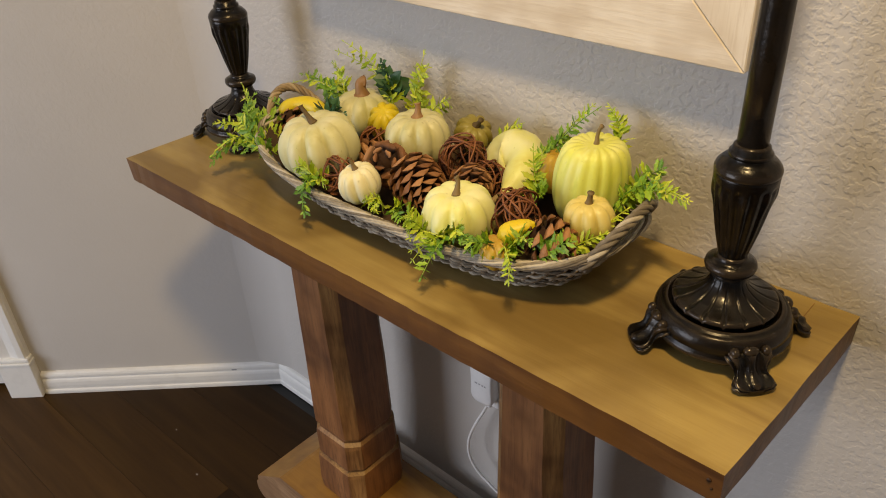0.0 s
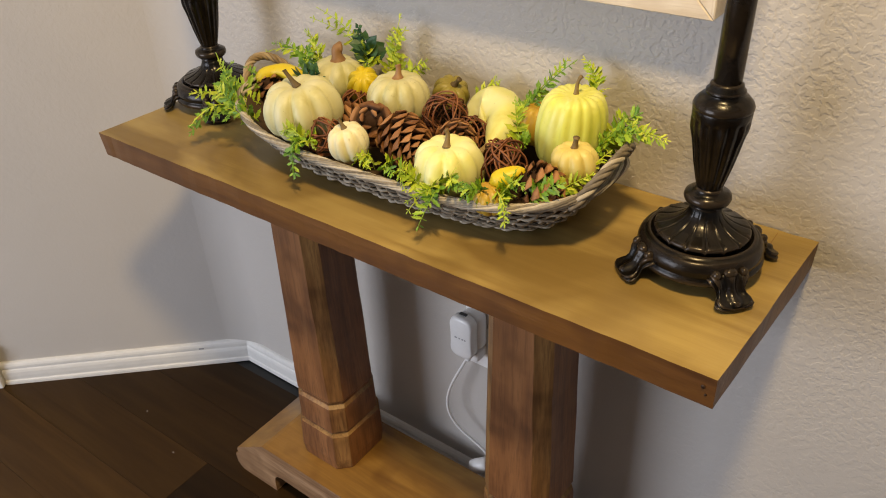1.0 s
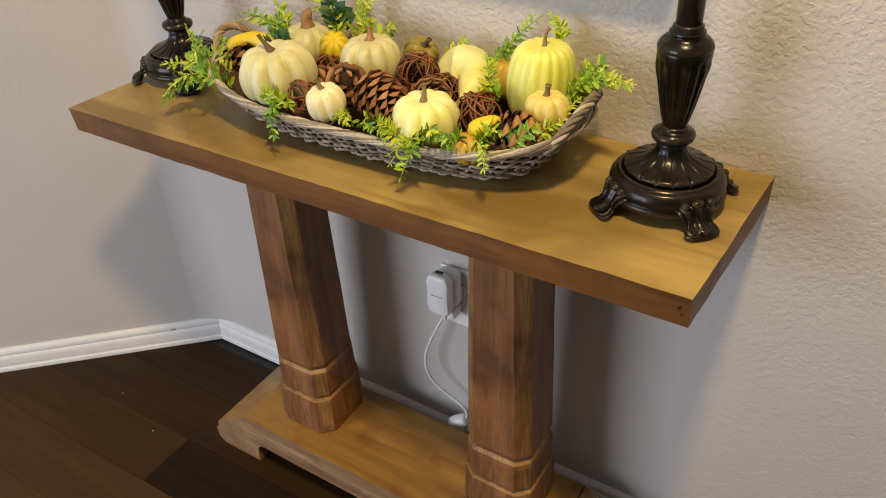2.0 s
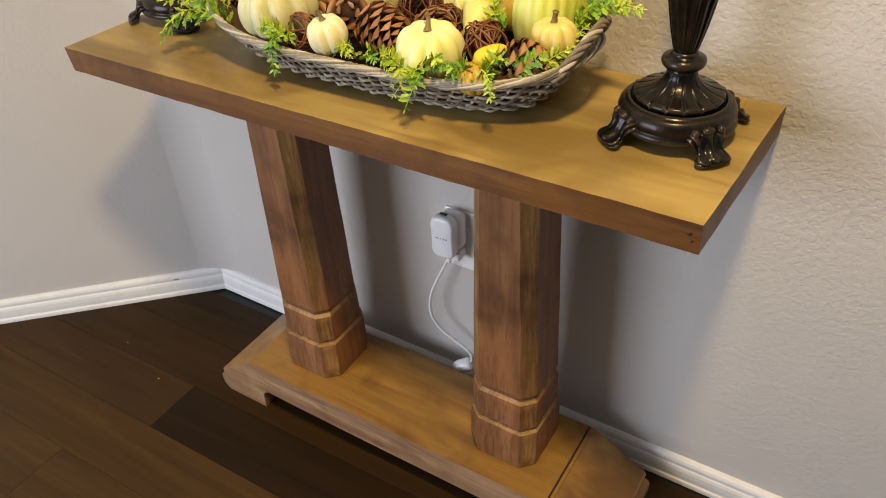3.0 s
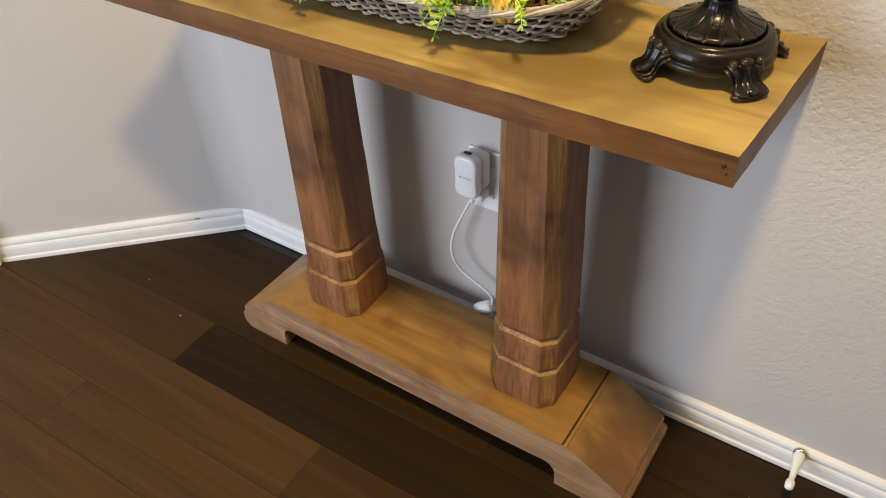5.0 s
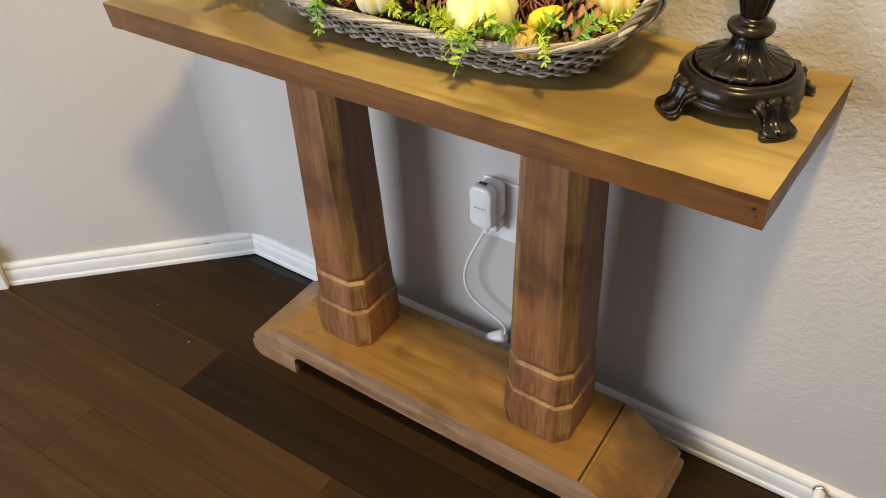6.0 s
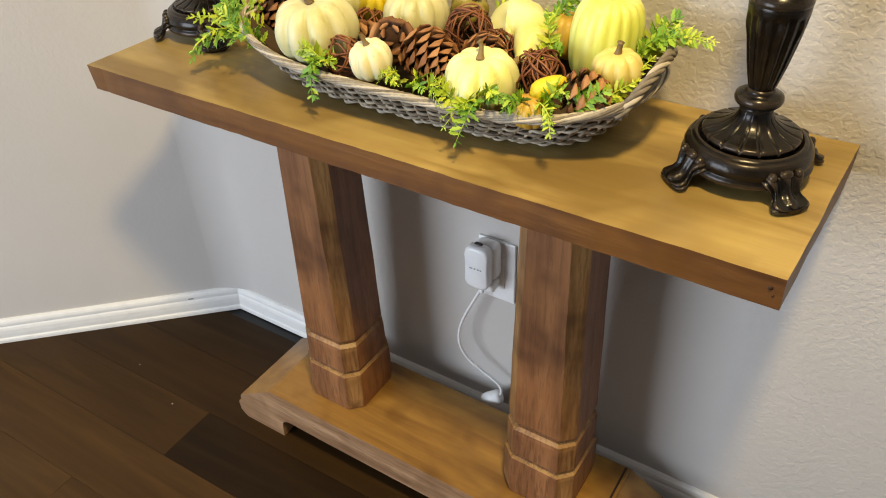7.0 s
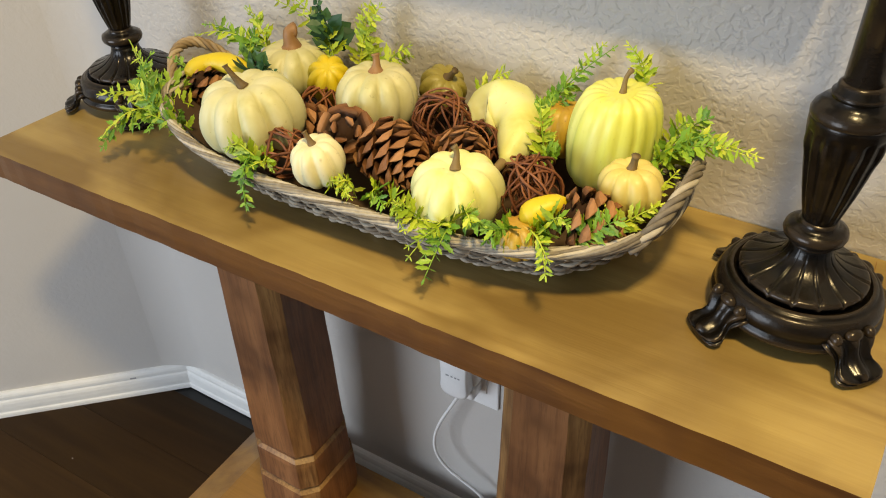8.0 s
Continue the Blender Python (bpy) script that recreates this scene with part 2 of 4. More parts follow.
MARK.node_tree.nodes["Principled BSDF"].inputs["Base Color"].default_value = (0.30, 0.30, 0.31, 1)
METAL = material("nickel", 0.3, 1.0)[0]
METAL.node_tree.nodes["Principled BSDF"].inputs["Base Color"].default_value = (0.6, 0.58, 0.54, 1)


# ---- helpers of this scene ----
def to_mesh(name, bm, mat, smooth=True):
    me = bpy.data.meshes.new(name)
    bmesh.ops.recalc_face_normals(bm, faces=bm.faces[:])
    bm.to_mesh(me)
    bm.free()
    if mat:
        me.materials.append(mat)
    if smooth:
        me.shade_smooth()
    return me


def part(name, bm, mat, parent, label="", smooth=True, m=None):
    ob = new(name, to_mesh(name, bm, mat, smooth) if isinstance(bm, bmesh.types.BMesh) else bm)
    ob.parent = parent
    if m is not None:
        ob.matrix_basis = m
    return tagged(ob, label)


def thing(name, m, label, category, group="", kind=""):
    ob = new(name)
    ob.empty_display_size = 0.05
    ob.matrix_basis = m
    return tagged(ob, label, category, group, kind)


def single(name, bm, mat, m, label, category, group="", kind="", smooth=False):
    ob = new(name, to_mesh(name, bm, mat, smooth))
    ob.matrix_basis = m
    return tagged(ob, label, category, group, kind)


def box(bm, x0, x1, y0, y1, z0, z1, bevel=0.0, seg=2):
    g = bmesh.ops.create_cube(bm, size=1.0, matrix=Matrix.LocRotScale(((x0 + x1) / 2, (y0 + y1) / 2, (z0 + z1) / 2), None, (x1 - x0, y1 - y0, z1 - z0)))
    if bevel:
        es = list({e for v in g["verts"] for e in v.link_edges})
        bmesh.ops.bevel(bm, geom=es, offset=bevel, segments=seg, profile=0.5, affect="EDGES")
    return bm


def prism(bm, outline, y0, y1):
    """Extrudes an (x, z) outline from y0 to y1."""
    a = [bm.verts.new((x, y0, z)) for x, z in outline]
    b = [bm.verts.new((x, y1, z)) for x, z in outline]
    bm.faces.new(a), bm.faces.new(b[::-1])
    for i in range(len(a)):
        j = (i + 1) % len(a)
        bm.faces.new((a[i], b[i], b[j], a[j]))
    return bm


def stack(bm, rings, cap=True):
    """Joins rings of equal length."""
    vs = [[bm.verts.new(p) for p in r] for r in rings]
    k = len(vs[0])
    for lo, hi in zip(vs, vs[1:]):
        for i in range(k):
            bm.faces.new((lo[i], lo[(i + 1) % k], hi[(i + 1) % k], hi[i]))
    if cap:
        bm.faces.new(vs[0][::-1]), bm.faces.new(vs[-1])
    return bm


def lathe(bm, profile, sides=40, wobble=None):
    """Turns an (r, z) profile; wobble(angle, r, z) scales the radius."""
    rings = []
    for r, z in profile:
        ring = []
        for i in range(sides):
            a = 2 * math.pi * i / sides
            q = r * (wobble(a, r, z) if wobble else 1.0)
            ring.append((q * math.cos(a), q * math.sin(a), z))
        rings.append(ring)
    return stack(bm, rings)


def tube(bm, pts, radius, sides=6, closed=False):
    """A round strand along pts; radius is a number or a function of 0..1."""
    pts = [Vector(p) for p in pts]
    n = len(pts)
    rings, up = [], None
    for i, p in enumerate(pts):
        a = pts[(i - 1) % n] if closed or i else p
        b = pts[(i + 1) % n] if closed or i < n - 1 else p
        d = (b - a).normalized()
        if up is None:
            up = d.orthogonal().normalized()
        up = (up - d * up.dot(d)).normalized()
        side = d.cross(up)
        r = radius(i / max(1, n - 1)) if callable(radius) else radius
        rings.append([bm.verts.new(p + r * (math.cos(2 * math.pi * k / sides) * up + math.sin(2 * math.pi * k / sides) * side)) for k in range(sides)])
    for i in range(n if closed else n - 1):
        lo, hi = rings[i], rings[(i + 1) % n]
        for k in range(sides):
            bm.faces.new((lo[k], lo[(k + 1) % sides], hi[(k + 1) % sides], hi[k]))
    if not closed:
        bm.faces.new(rings[0][::-1]), bm.faces.new(rings[-1])
    return bm


def bez(p0, p1, p2, p3, n=16):
    p0, p1, p2, p3 = map(Vector, (p0, p1, p2, p3))
    out = []
    for i in range(n + 1):
        t = i / n
        out.append((1 - t) ** 3 * p0 + 3 * t * (1 - t) ** 2 * p1 + 3 * t * t * (1 - t) * p2 + t ** 3 * p3)
    return out


# ---- the room ----
HEIGHT = 2.44
NORTH = pose(0, -0.0005, 0, 0, 0, -0.9)      # along the wall behind the table
CORNER = Vector((-0.558, 0.0083, 0.0))        # where the back wall meets the slanting wall
SLANT = pose(-0.558, 0.0083, 0.0, 0, 0, 42)    # along the slanting wall: local -x runs away from the corner, local y into the wall


def wall(name, m, x0, x1, z0=0.0, z1=HEIGHT, label="beige knock-down textured painted wall", mat=WALL):
    return single(name, box(bmesh.new(), x0, x1, 0.0, 0.12, z0, z1), mat, m, label, "wall", kind="structure")


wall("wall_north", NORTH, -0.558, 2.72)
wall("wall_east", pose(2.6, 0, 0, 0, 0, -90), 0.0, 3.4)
wall("wall_west", pose(-3.4, -3.4, 0, 0, 0, 90), 0.0, 0.90)
DOOR0, DOOR1, DOORH = -0.661, -1.467, 2.04   # the door's opening along the slanting wall
wall("wall_slant", SLANT, DOOR0, 0.0, label="grey-beige painted wall beside a door", mat=SMOOTHER)
# the softly rounded plaster corner above the baseboards
out_b, out_s = Vector((math.cos(radians(0.9)), -math.sin(radians(0.9)), 0)), Vector((-math.cos(radians(42)), -math.sin(radians(42)), 0))
p0, p1 = CORNER + out_b * 0.055, CORNER + out_s * 0.055
bm = bmesh.new()
arc = []
for k in range(17):
    t = k / 16
    p = (1 - t) ** 2 * p0 + 2 * t * (1 - t) * CORNER + t * t * p1
    arc.append(p + Vector((0.36, -0.93, 0)) * (0.0016 * math.sin(math.pi * t) - 0.0003))
arc += [CORNER + out_s * 0.04 + Vector((-0.02, 0.02, 0)), CORNER + Vector((0.0, 0.03, 0))]
stack(bm, [[(p.x, p.y, z) for p in arc] for z in (0.0600, HEIGHT)])
corner = single("wall_corner", bm, SMOOTHER, pose(0, 0, 0), "softly rounded painted plaster corner", "wall", kind="structure", smooth=True)
corner.data.set_sharp_from_angle(angle=radians(40))
wall("wall_slant_far", SLANT, -4.3, DOOR1)
wall("wall_over_door", SLANT, DOOR1, DOOR0, DOORH)
WX0, WX1, WZ0, WZ1 = -2.40, -0.50, 0.25, 2.1   # window in the wall behind the camera
back = pose(0, -3.4, 0, 0, 0, 180)
wall("wall_south", back, -2.72, -WX1)
wall("wall_south_end", back, -WX0, 3.4)
wall("wall_under_window", back, -WX1, -WX0, 0.0, WZ0)
wall("wall_over_window", back, -WX1, -WX0, WZ1)
single("ceiling", box(bmesh.new(), -3.6, 2.8, -3.6, 0.2, HEIGHT, HEIGHT + 0.1), CEIL, pose(0, 0, 0), "plain pale painted ceiling", "ceiling", kind="structure")

floor = single("floor", box(bmesh.new(), -3.6, 2.8, -3.6, 0.2, -0.06, -0.004), BLACK, pose(0, 0, 0), "dark brown stained wood plank floor", "floor", kind="structure")


def baseboard(name, m, x0, x1, label):
    """Moulded skirting, against the wall's face at local y = 0."""
    prof = [(0, 0), (0.0150, 0), (0.0152, 0.006), (0.0142, 0.0095), (0.0118, 0.0115), (0.0115, 0.0130), (0.0124, 0.022), (0.0120, 0.033), (0.0104, 0.0385), (0.0078, 0.0415), (0.0076, 0.0435), (0.0098, 0.0455), (0.0098, 0.0510), (0.0080, 0.0560), (0.0045, 0.0595), (0, 0.0605)]
    bm = bmesh.new()
    rings = [[(x, -d, z) for d, z in prof] for x in (x0, x1)]
    stack(bm, rings)
    return single(name, bm, TRIM, m, label, "baseboard", kind="structure")


baseboard("baseboard_north", NORTH, -0.558, 2.6, "white moulded baseboard along a textured wall")
baseboard("baseboard_slant", SLANT, -0.579, 0.0, "scuffed white moulded baseboard with a small nick")
nick = bmesh.new()
box(nick, -0.006, 0.006, -0.0006, 0.0, -0.0018, 0.0018, 0.0005)
single("baseboard_nick", nick, MARK, SLANT @ pose(-0.112, -0.0098, 0.0470), "small dark scuff on the white baseboard", "scuff", kind="structure", smooth=True)

# door in the slanting wall
door = thing("door_1", SLANT @ pose(DOOR0, 0, 0), "closed white painted panel door with moulded casing", "door", kind="structure")
bm = bmesh.new()
casing = [(0.0, 0), (0.0, 0.012), (0.010, 0.017), (0.030, 0.014), (0.052, 0.020), (0.066, 0.020), (0.070, 0.014), (0.070, 0)]
stack(bm, [[(0.004 + u, -d, z) for u, d in casing] for z in (0.116, DOORH + 0.07)])
casings = [part("casing", bm, TRIM, door, smooth=False)]
bm = bmesh.new()
stack(bm, [[(DOOR1 - DOOR0 - 0.004 - u, -d, z) for u, d in casing] for z in (0.116, DOORH + 0.07)])
casings.append(part("casing", bm, TRIM, door, smooth=False))
for x0, post in zip((0.001, DOOR1 - DOOR0 - 0.079), casings):
    bm = box(bmesh.new(), x0, x0 + 0.078, -0.026, 0.0, 0.0, 0.100, 0.002)
    box(bm, x0 - 0.002, x0 + 0.080, -0.029, 0.0, 0.100, 0.108, 0.002)
    box(bm, x0, x0 + 0.078, -0.025, 0.0, 0.108, 0.118, 0.003)
    part("plinth_block", bm, TRIM, post, smooth=False)
bm = box(bmesh.new(), DOOR1 - DOOR0 - 0.07, 0.07, -0.02, 0.0, DOORH, DOORH + 0.07, 0.003)
part("head_casing", bm, TRIM, door, smooth=False)
bm = box(bmesh.new(), DOOR1 - DOOR0 + 0.003, -0.003, 0.012, 0.047, 0.016, DOORH - 0.003, 0.002)
part("door_leaf", bm, DOORW, door, smooth=False)
# black panel added in place of the unlit space behind the door
bm = box(bmesh.new(), DOOR1 - DOOR0, 0.0, 0.07, 0.11, 0.0, DOORH)
part("dark_backing", bm, BLACK, door, "black panel standing in for the shade behind the gap under the door", smooth=False)

# ---- the console table ----
TABLE = pose(0.1005, -0.1470, 0.0, 0, 0, -0.9)
table = thing("console_table", TABLE, "honey-stained pine console table with two square pillar legs", "table")
random.seed(4)
HL, HD, TH = 0.4935, 0.1425, 0.0365
nx, ny = 64, 14
bm = bmesh.new()
top = []
for k, z in enumerate((0.76 - TH, 0.76)):
    grid = [[bm.verts.new((-HL + 2 * HL * i / nx, -HD + 2 * HD * j / ny, z)) for j in range(ny + 1)] for i in range(nx + 1)]
    top.append(grid)
for k, grid in enumerate(top):
    for i in range(nx):
        for j in range(ny):
            f = (grid[i][j], grid[i + 1][j], grid[i + 1][j + 1], grid[i][j + 1])
            bm.faces.new(f if k else f[::-1])
lo, hi = top
rim = [(i, 0) for i in range(nx)] + [(nx, j) for j in range(ny)] + [(i, ny) for i in range(nx, 0, -1)] + [(0, j) for j in range(ny, 0, -1)]
for (i, j), (p, q) in zip(rim, rim[1:] + rim[:1]):
    bm.faces.new((lo[i][j], lo[p][q], hi[p][q], hi[i][j]))
edges = [e for e in bm.edges if len(e.link_faces) == 2 and e.calc_face_angle() > 0.5]
bmesh.ops.bevel(bm, geom=edges, offset=0.0042, segments=3, profile=0.5, affect="EDGES")
for v in bm.verts:
    p = v.co
    w = 0.0014 * noise.noise(Vector((p.x * 9, p.y * 14, 3.0))) + 0.0007 * noise.noise(Vector((p.x * 40, p.y * 40, 9.0)))
    edge_y = max(0.0, abs(p.y) / HD - 0.9) * 10
    v.co = p + Vector((0.0012 * noise.noise(Vector((p.y * 18, p.z * 30, 1))) * (abs(p.x) > HL - 0.02), 1.8 * w * edge_y, 0.25 * w))
    if p.x < -HL + 0.02 and p.z < 0.74:
        v.co.x += 0.006
    v.co.x += 0.045 * v.co.y
slab = part("tabletop", bm, TOP, table, "smooth honey-stained pine slab with shade painted on its brown edges", smooth=False)
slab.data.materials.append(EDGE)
# sides and underside: brown stain with their shade painted into it
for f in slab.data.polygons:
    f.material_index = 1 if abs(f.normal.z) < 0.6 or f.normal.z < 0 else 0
for x in (0.455,):
    bm = box(bmesh.new(), x, x + 0.0008, 0.035, HD - 0.006, 0.7597, 0.7603)
    part("board_joint", bm, RAIL, table, "fine joint line across the slab's end", smooth=False)


def octagon(hx, hy, c, z):
    return [(hx - c, -hy, z), (hx, -hy + c, z), (hx, hy - c, z), (hx - c, hy, z), (-hx + c, hy, z), (-hx, hy - c, z), (-hx, -hy + c, z), (-hx + c, -hy, z)]


def leg_mesh():
    """Pillar with chamfered corners, two grooves and a flared foot."""
    rows = [(0.116, 0.0590, 0.0590), (0.122, 0.0605, 0.0605), (0.145, 0.0625, 0.0620), (0.196, 0.0622, 0.0610), (0.203, 0.0614, 0.0602), (0.2065, 0.0560, 0.0545), (0.2115, 0.0555, 0.0540),
            (0.215, 0.0595, 0.0580), (0.262, 0.0590, 0.0570), (0.269, 0.0580, 0.0560), (0.274, 0.0530, 0.0510), (0.280, 0.0530, 0.0510), (0.286, 0.0572, 0.0540)]
    for i in range(1, 13):
        f = i / 12
        rows.append((0.286 + (0.7245 - 0.286) * f, 0.0570 - 0.0095 * f, 0.0540 - 0.004 * f))
    bm = bmesh.new()
    rings = []
    for z, hx, hy in rows:
        c = 0.021 if z < 0.28 else 0.019
        ring = octagon(hx, hy + 0.003, c, z)
        rings.append(ring)
    stack(bm, rings)
    es = [e for e in bm.edges if abs((e.verts[0].co - e.verts[1].co).normalized().z) > 0.7]
    bmesh.ops.bevel(bm, geom=es, offset=0.0022, segments=2, profile=0.6, affect="EDGES")
    for v in bm.verts:
        if 0.13 < v.co.z < 0.72:
            q = v.co * 22
            n = noise.noise(Vector((q.x, q.y, q.z * 0.5)))
            v.co.x += 0.0016 * n
            v.co.y += 0.0016 * noise.noise(Vector((q.y + 7, q.x, q.z * 0.5)))
    me = to_mesh("leg", bm, LEG, False)
    me.materials.append(WORN)
    me.materials.append(CHAMFER)
    for f in me.polygons:
        if f.normal.z > 0.12 and (0.2015 < f.center.z < 0.208 or 0.268 < f.center.z < 0.276):
            f.material_index = 1
        elif min(abs(f.normal.x), abs(f.normal.y)) > 0.45 and abs(f.normal.z) < 0.3:
            f.material_index = 2
    return me


leg = leg_mesh()
for x in (-0.208, 0.207):
    part("leg", leg, None, table, "pillar leg with chamfered corners and carved grooves", m=pose(x + 0.003, 0.002, 0))

# base rail with sloping ends, stepped feet and an arched underside
half = [(0.205, 0.050), (0.288, 0.052), (0.298, 0.049), (0.305, 0.041), (0.308, 0.032), (0.309, 0.0), (0.409, 0.0), (0.415, 0.005), (0.423, 0.014), (0.424, 0.034), (0.421, 0.041), (0.413, 0.045), (0.415, 0.054), (0.412, 0.062), (0.328, 0.1165), (0.320, 0.118), (0.18, 0.118)]
outline = [(x + 0.013 * (x > 0.4), z) for x, z in half] + [(-x, z) for x, z in half[::-1]]
bm = prism(bmesh.new(), outline, -0.104, 0.080)
es = [e for e in bm.edges if len(e.link_faces) == 2 and e.calc_face_angle() > 0.6 and abs((e.verts[0].co - e.verts[1].co).normalized().y) < 0.5]
bmesh.ops.bevel(bm, geom=es, offset=0.0045, segments=3, profile=0.55, affect="EDGES", clamp_overlap=True)
rail_base = part("base", bm, RAIL, table, "low rail base with sloping ends and stepped feet", smooth=False)
rail_base.data.materials.append(FACE)
rail_base.data.materials.append(RUBBED)
# upright faces take a pinker copy, cool daylight put into the colour
for f in rail_base.data.polygons:
    f.material_index = 1 if abs(f.normal.z) < 0.4 else 0
    if f.area < 0.006 and 0.35 < f.normal.z < 0.96 and abs(f.normal.y) > 0.15:
        f.material_index = 2
bm = box(bmesh.new(), 0.3160, 0.3200, -0.1036, 0.0796, 0.1160, 0.1186, 0.0008, 1)
part("base_joint", bm, GROOVE, table, "dark joint where the end slopes", smooth=False)
bm = box(bmesh.new(), 0.3200, 0.3260, -0.1030, 0.0790, 0.1150, 0.1196, 0.0016)
part("joint_lip", bm, RAIL, table, "proud lip of the sloping end board", smooth=False)
# nail hole and dark seam at the slab's front corner
for bx, bz, br in ((HL - 0.012, 0.7465, 0.0022), (HL - 0.0085, 0.7380, 0.0013)):
    bm = lathe(bmesh.new(), [(br * 0.6, -0.0004), (br, -0.0001), (br * 0.9, 0.0006)], 12)
    part("nail_hole", bm, GROOVE, table, "small dark nail hole", m=pose(bx - 0.045 * HD, -HD - 0.0006, bz, 90, 0, 0))


# ---- the two lamps ----
def buffet_lamp(m, label):
    lamp = thing("table_lamp", m, label, "lamp", "pair of lamps")
    bm = bmesh.new()
    lathe(bm, [(0.045, 0.0155), (0.062, 0.0150), (0.0668, 0.0165), (0.0682, 0.0195), (0.0678, 0.0225), (0.0655, 0.0245), (0.0652, 0.0260), (0.0664, 0.0285), (0.0664, 0.0325), (0.0650, 0.0370), (0.0625, 0.0408), (0.0600, 0.0428), (0.0592, 0.0425), (0.0580, 0.0445), (0.0548, 0.0462), (0.0532, 0.0455), (0.0510, 0.0410), (0.02, 0.0410)], 56)
    part("base_ring", bm, BRONZE, lamp, "moulded round foot ring")
    bm = bmesh.new()
    prof = [(0.0485, 0.0455), (0.0505, 0.0480), (0.0502, 0.0505), (0.0485, 0.0520), (0.044, 0.0530), (0.038, 0.0548), (0.031, 0.0578), (0.0255, 0.0615), (0.0205, 0.066), (0.0175, 0.072), (0.0160, 0.081)]
    sides = 160
    rings = []
    for r, z in prof:
        ring = []
        for i in range(sides):
            a = 2 * math.pi * i / sides
            groove = 1.0 if i % 10 else 0.0
            dz = -0.0030 * (1 - groove) * (1.0 if 0.02 < r < 0.056 else 0.3)
            ring.append((r * math.cos(a), r * math.sin(a), z + dz))
        rings.append(ring)
    stack(bm, rings)
    part("fluted_dome", bm, BRONZE, lamp, "dome with radiating grooves")
    def low(profile):
        """Settles the stem's pieces onto the dome."""
        return [(r, 0.047 + (z - 0.047) * 0.734 if z < 0.1015 else 0.0870 + (z - 0.1015) * 0.98) for r, z in profile]
    bm = bmesh.new()
    lathe(bm, low([(0.0150, 0.084), (0.0170, 0.088), (0.0170, 0.091), (0.0155, 0.0925), (0.0210, 0.0945), (0.0235, 0.098), (0.0246, 0.1025), (0.0236, 0.1065), (0.0195, 0.1090), (0.0150, 0.1105), (0.0152, 0.112), (0.0125, 0.115)]), 40)
    part("collar", bm, BRONZE, lamp)
    bm = bmesh.new()
    prof = [(0.0125, 0.113), (0.0142, 0.118), (0.0165, 0.127), (0.0200, 0.142), (0.0235, 0.160), (0.0260, 0.175), (0.0278, 0.187), (0.0288, 0.196), (0.0290, 0.203), (0.0285, 0.205)]

    def flutes(a, r, z):
        if 0.103 < z < 0.178:
            return 1.0 - 0.075 * abs(math.sin(a * 8)) ** 3 + 0.055 * math.exp(-((z - 0.166) / 0.009) ** 2) * math.sin(a * 4) ** 2
        return 1.0
    fine = []
    for (r0, z0), (r1, z1) in zip(prof, prof[1:]):
        fine += [(r0 + (r1 - r0) * k / 3, z0 + (z1 - z0) * k / 3) for k in range(3)]
    lathe(bm, low(fine + [prof[-1]]), 90, flutes)
    part("fluted_vase", bm, BRONZE, lamp, "tapering fluted vase of the stem")
    bm = bmesh.new()
    lathe(bm, low([(0.0275, 0.203), (0.0294, 0.205), (0.0296, 0.208), (0.0280, 0.212), (0.0235, 0.217), (0.0185, 0.2195), (0.0190, 0.221), (0.0190, 0.224), (0.0164, 0.226), (0.0160, 0.230), (0.0135, 0.232)]), 44)
    part("shoulder", bm, BRONZE, lamp)
    bm = bmesh.new()
    lathe(bm, [(0.0136, 0.210), (0.0136, 0.30), (0.0132, 0.40), (0.0128, 0.50)], 32)
    part("column", bm, BRONZE, lamp, "plain round column")
    foot = bmesh.new()
    rows = [(0.050, 0.024, 0.017, 0.0090), (0.060, 0.0262, 0.0225, 0.0090), (0.0665, 0.0255, 0.0225, 0.0088), (0.0705, 0.0215, 0.0190, 0.0085), (0.0722, 0.0170, 0.0162, 0.0082), (0.0738, 0.0130, 0.0158, 0.0078), (0.0765, 0.0095, 0.0178, 0.0070), (0.0805, 0.0075, 0.0208, 0.0062), (0.0855, 0.0062, 0.0212, 0.0056), (0.0893, 0.0052, 0.0170, 0.0050), (0.0908, 0.0045, 0.0080, 0.0035)]
    rings = []
    for r, z, w, t in rows:
        ring = []
        for k in range(56):
            a = 2 * math.pi * k / 56
            ridge = 1.0 + 0.16 * math.cos(7 * (a - math.pi / 2)) * (math.sin(a) > -0.1)
            zz = z + t * math.sin(a) * ridge
            ring.append((r + 0.002 * (ridge - 1) * 6 * t / 0.01, w * math.cos(a) * (0.5 + 0.5 * ridge), max(0.0005, zz)))
        rings.append(ring)
    stack(foot, rings)
    for sgn in (-1, 1):
        bmesh.ops.create_uvsphere(foot, u_segments=12, v_segments=8, radius=0.0052, matrix=pose(0.0655, 0.0150 * sgn, 0.0325) @ Matrix.Diagonal((1.1, 0.9, 1, 1)))
    bmesh.ops.create_uvsphere(foot, u_segments=12, v_segments=8, radius=0.0062, matrix=pose(0.0665, 0.0, 0.0338) @ Matrix.Diagonal((0.9, 1.3, 0.8, 1)))
    me = to_mesh("foot", foot, BRONZE)
    for k in range(4):
        part("foot", me, None, lamp, "scrolled claw foot", m=pose(0, 0, 0, 0, 0, 46 + 90 * k))
    return lamp


buffet_lamp(pose(0.501, -0.130, 0.7605, 0, 0, 1), "dark bronze lamp with fluted stem and claw feet")
buffet_lamp(pose(-0.322, -0.101, 0.7605, 0, 0, 0), "dark bronze lamp standing beside a basket handle")

cord = thing("lamp_cord", pose(0.470, -0.083, 0.7645), "thin dark lamp cord running to the wall", "cord")
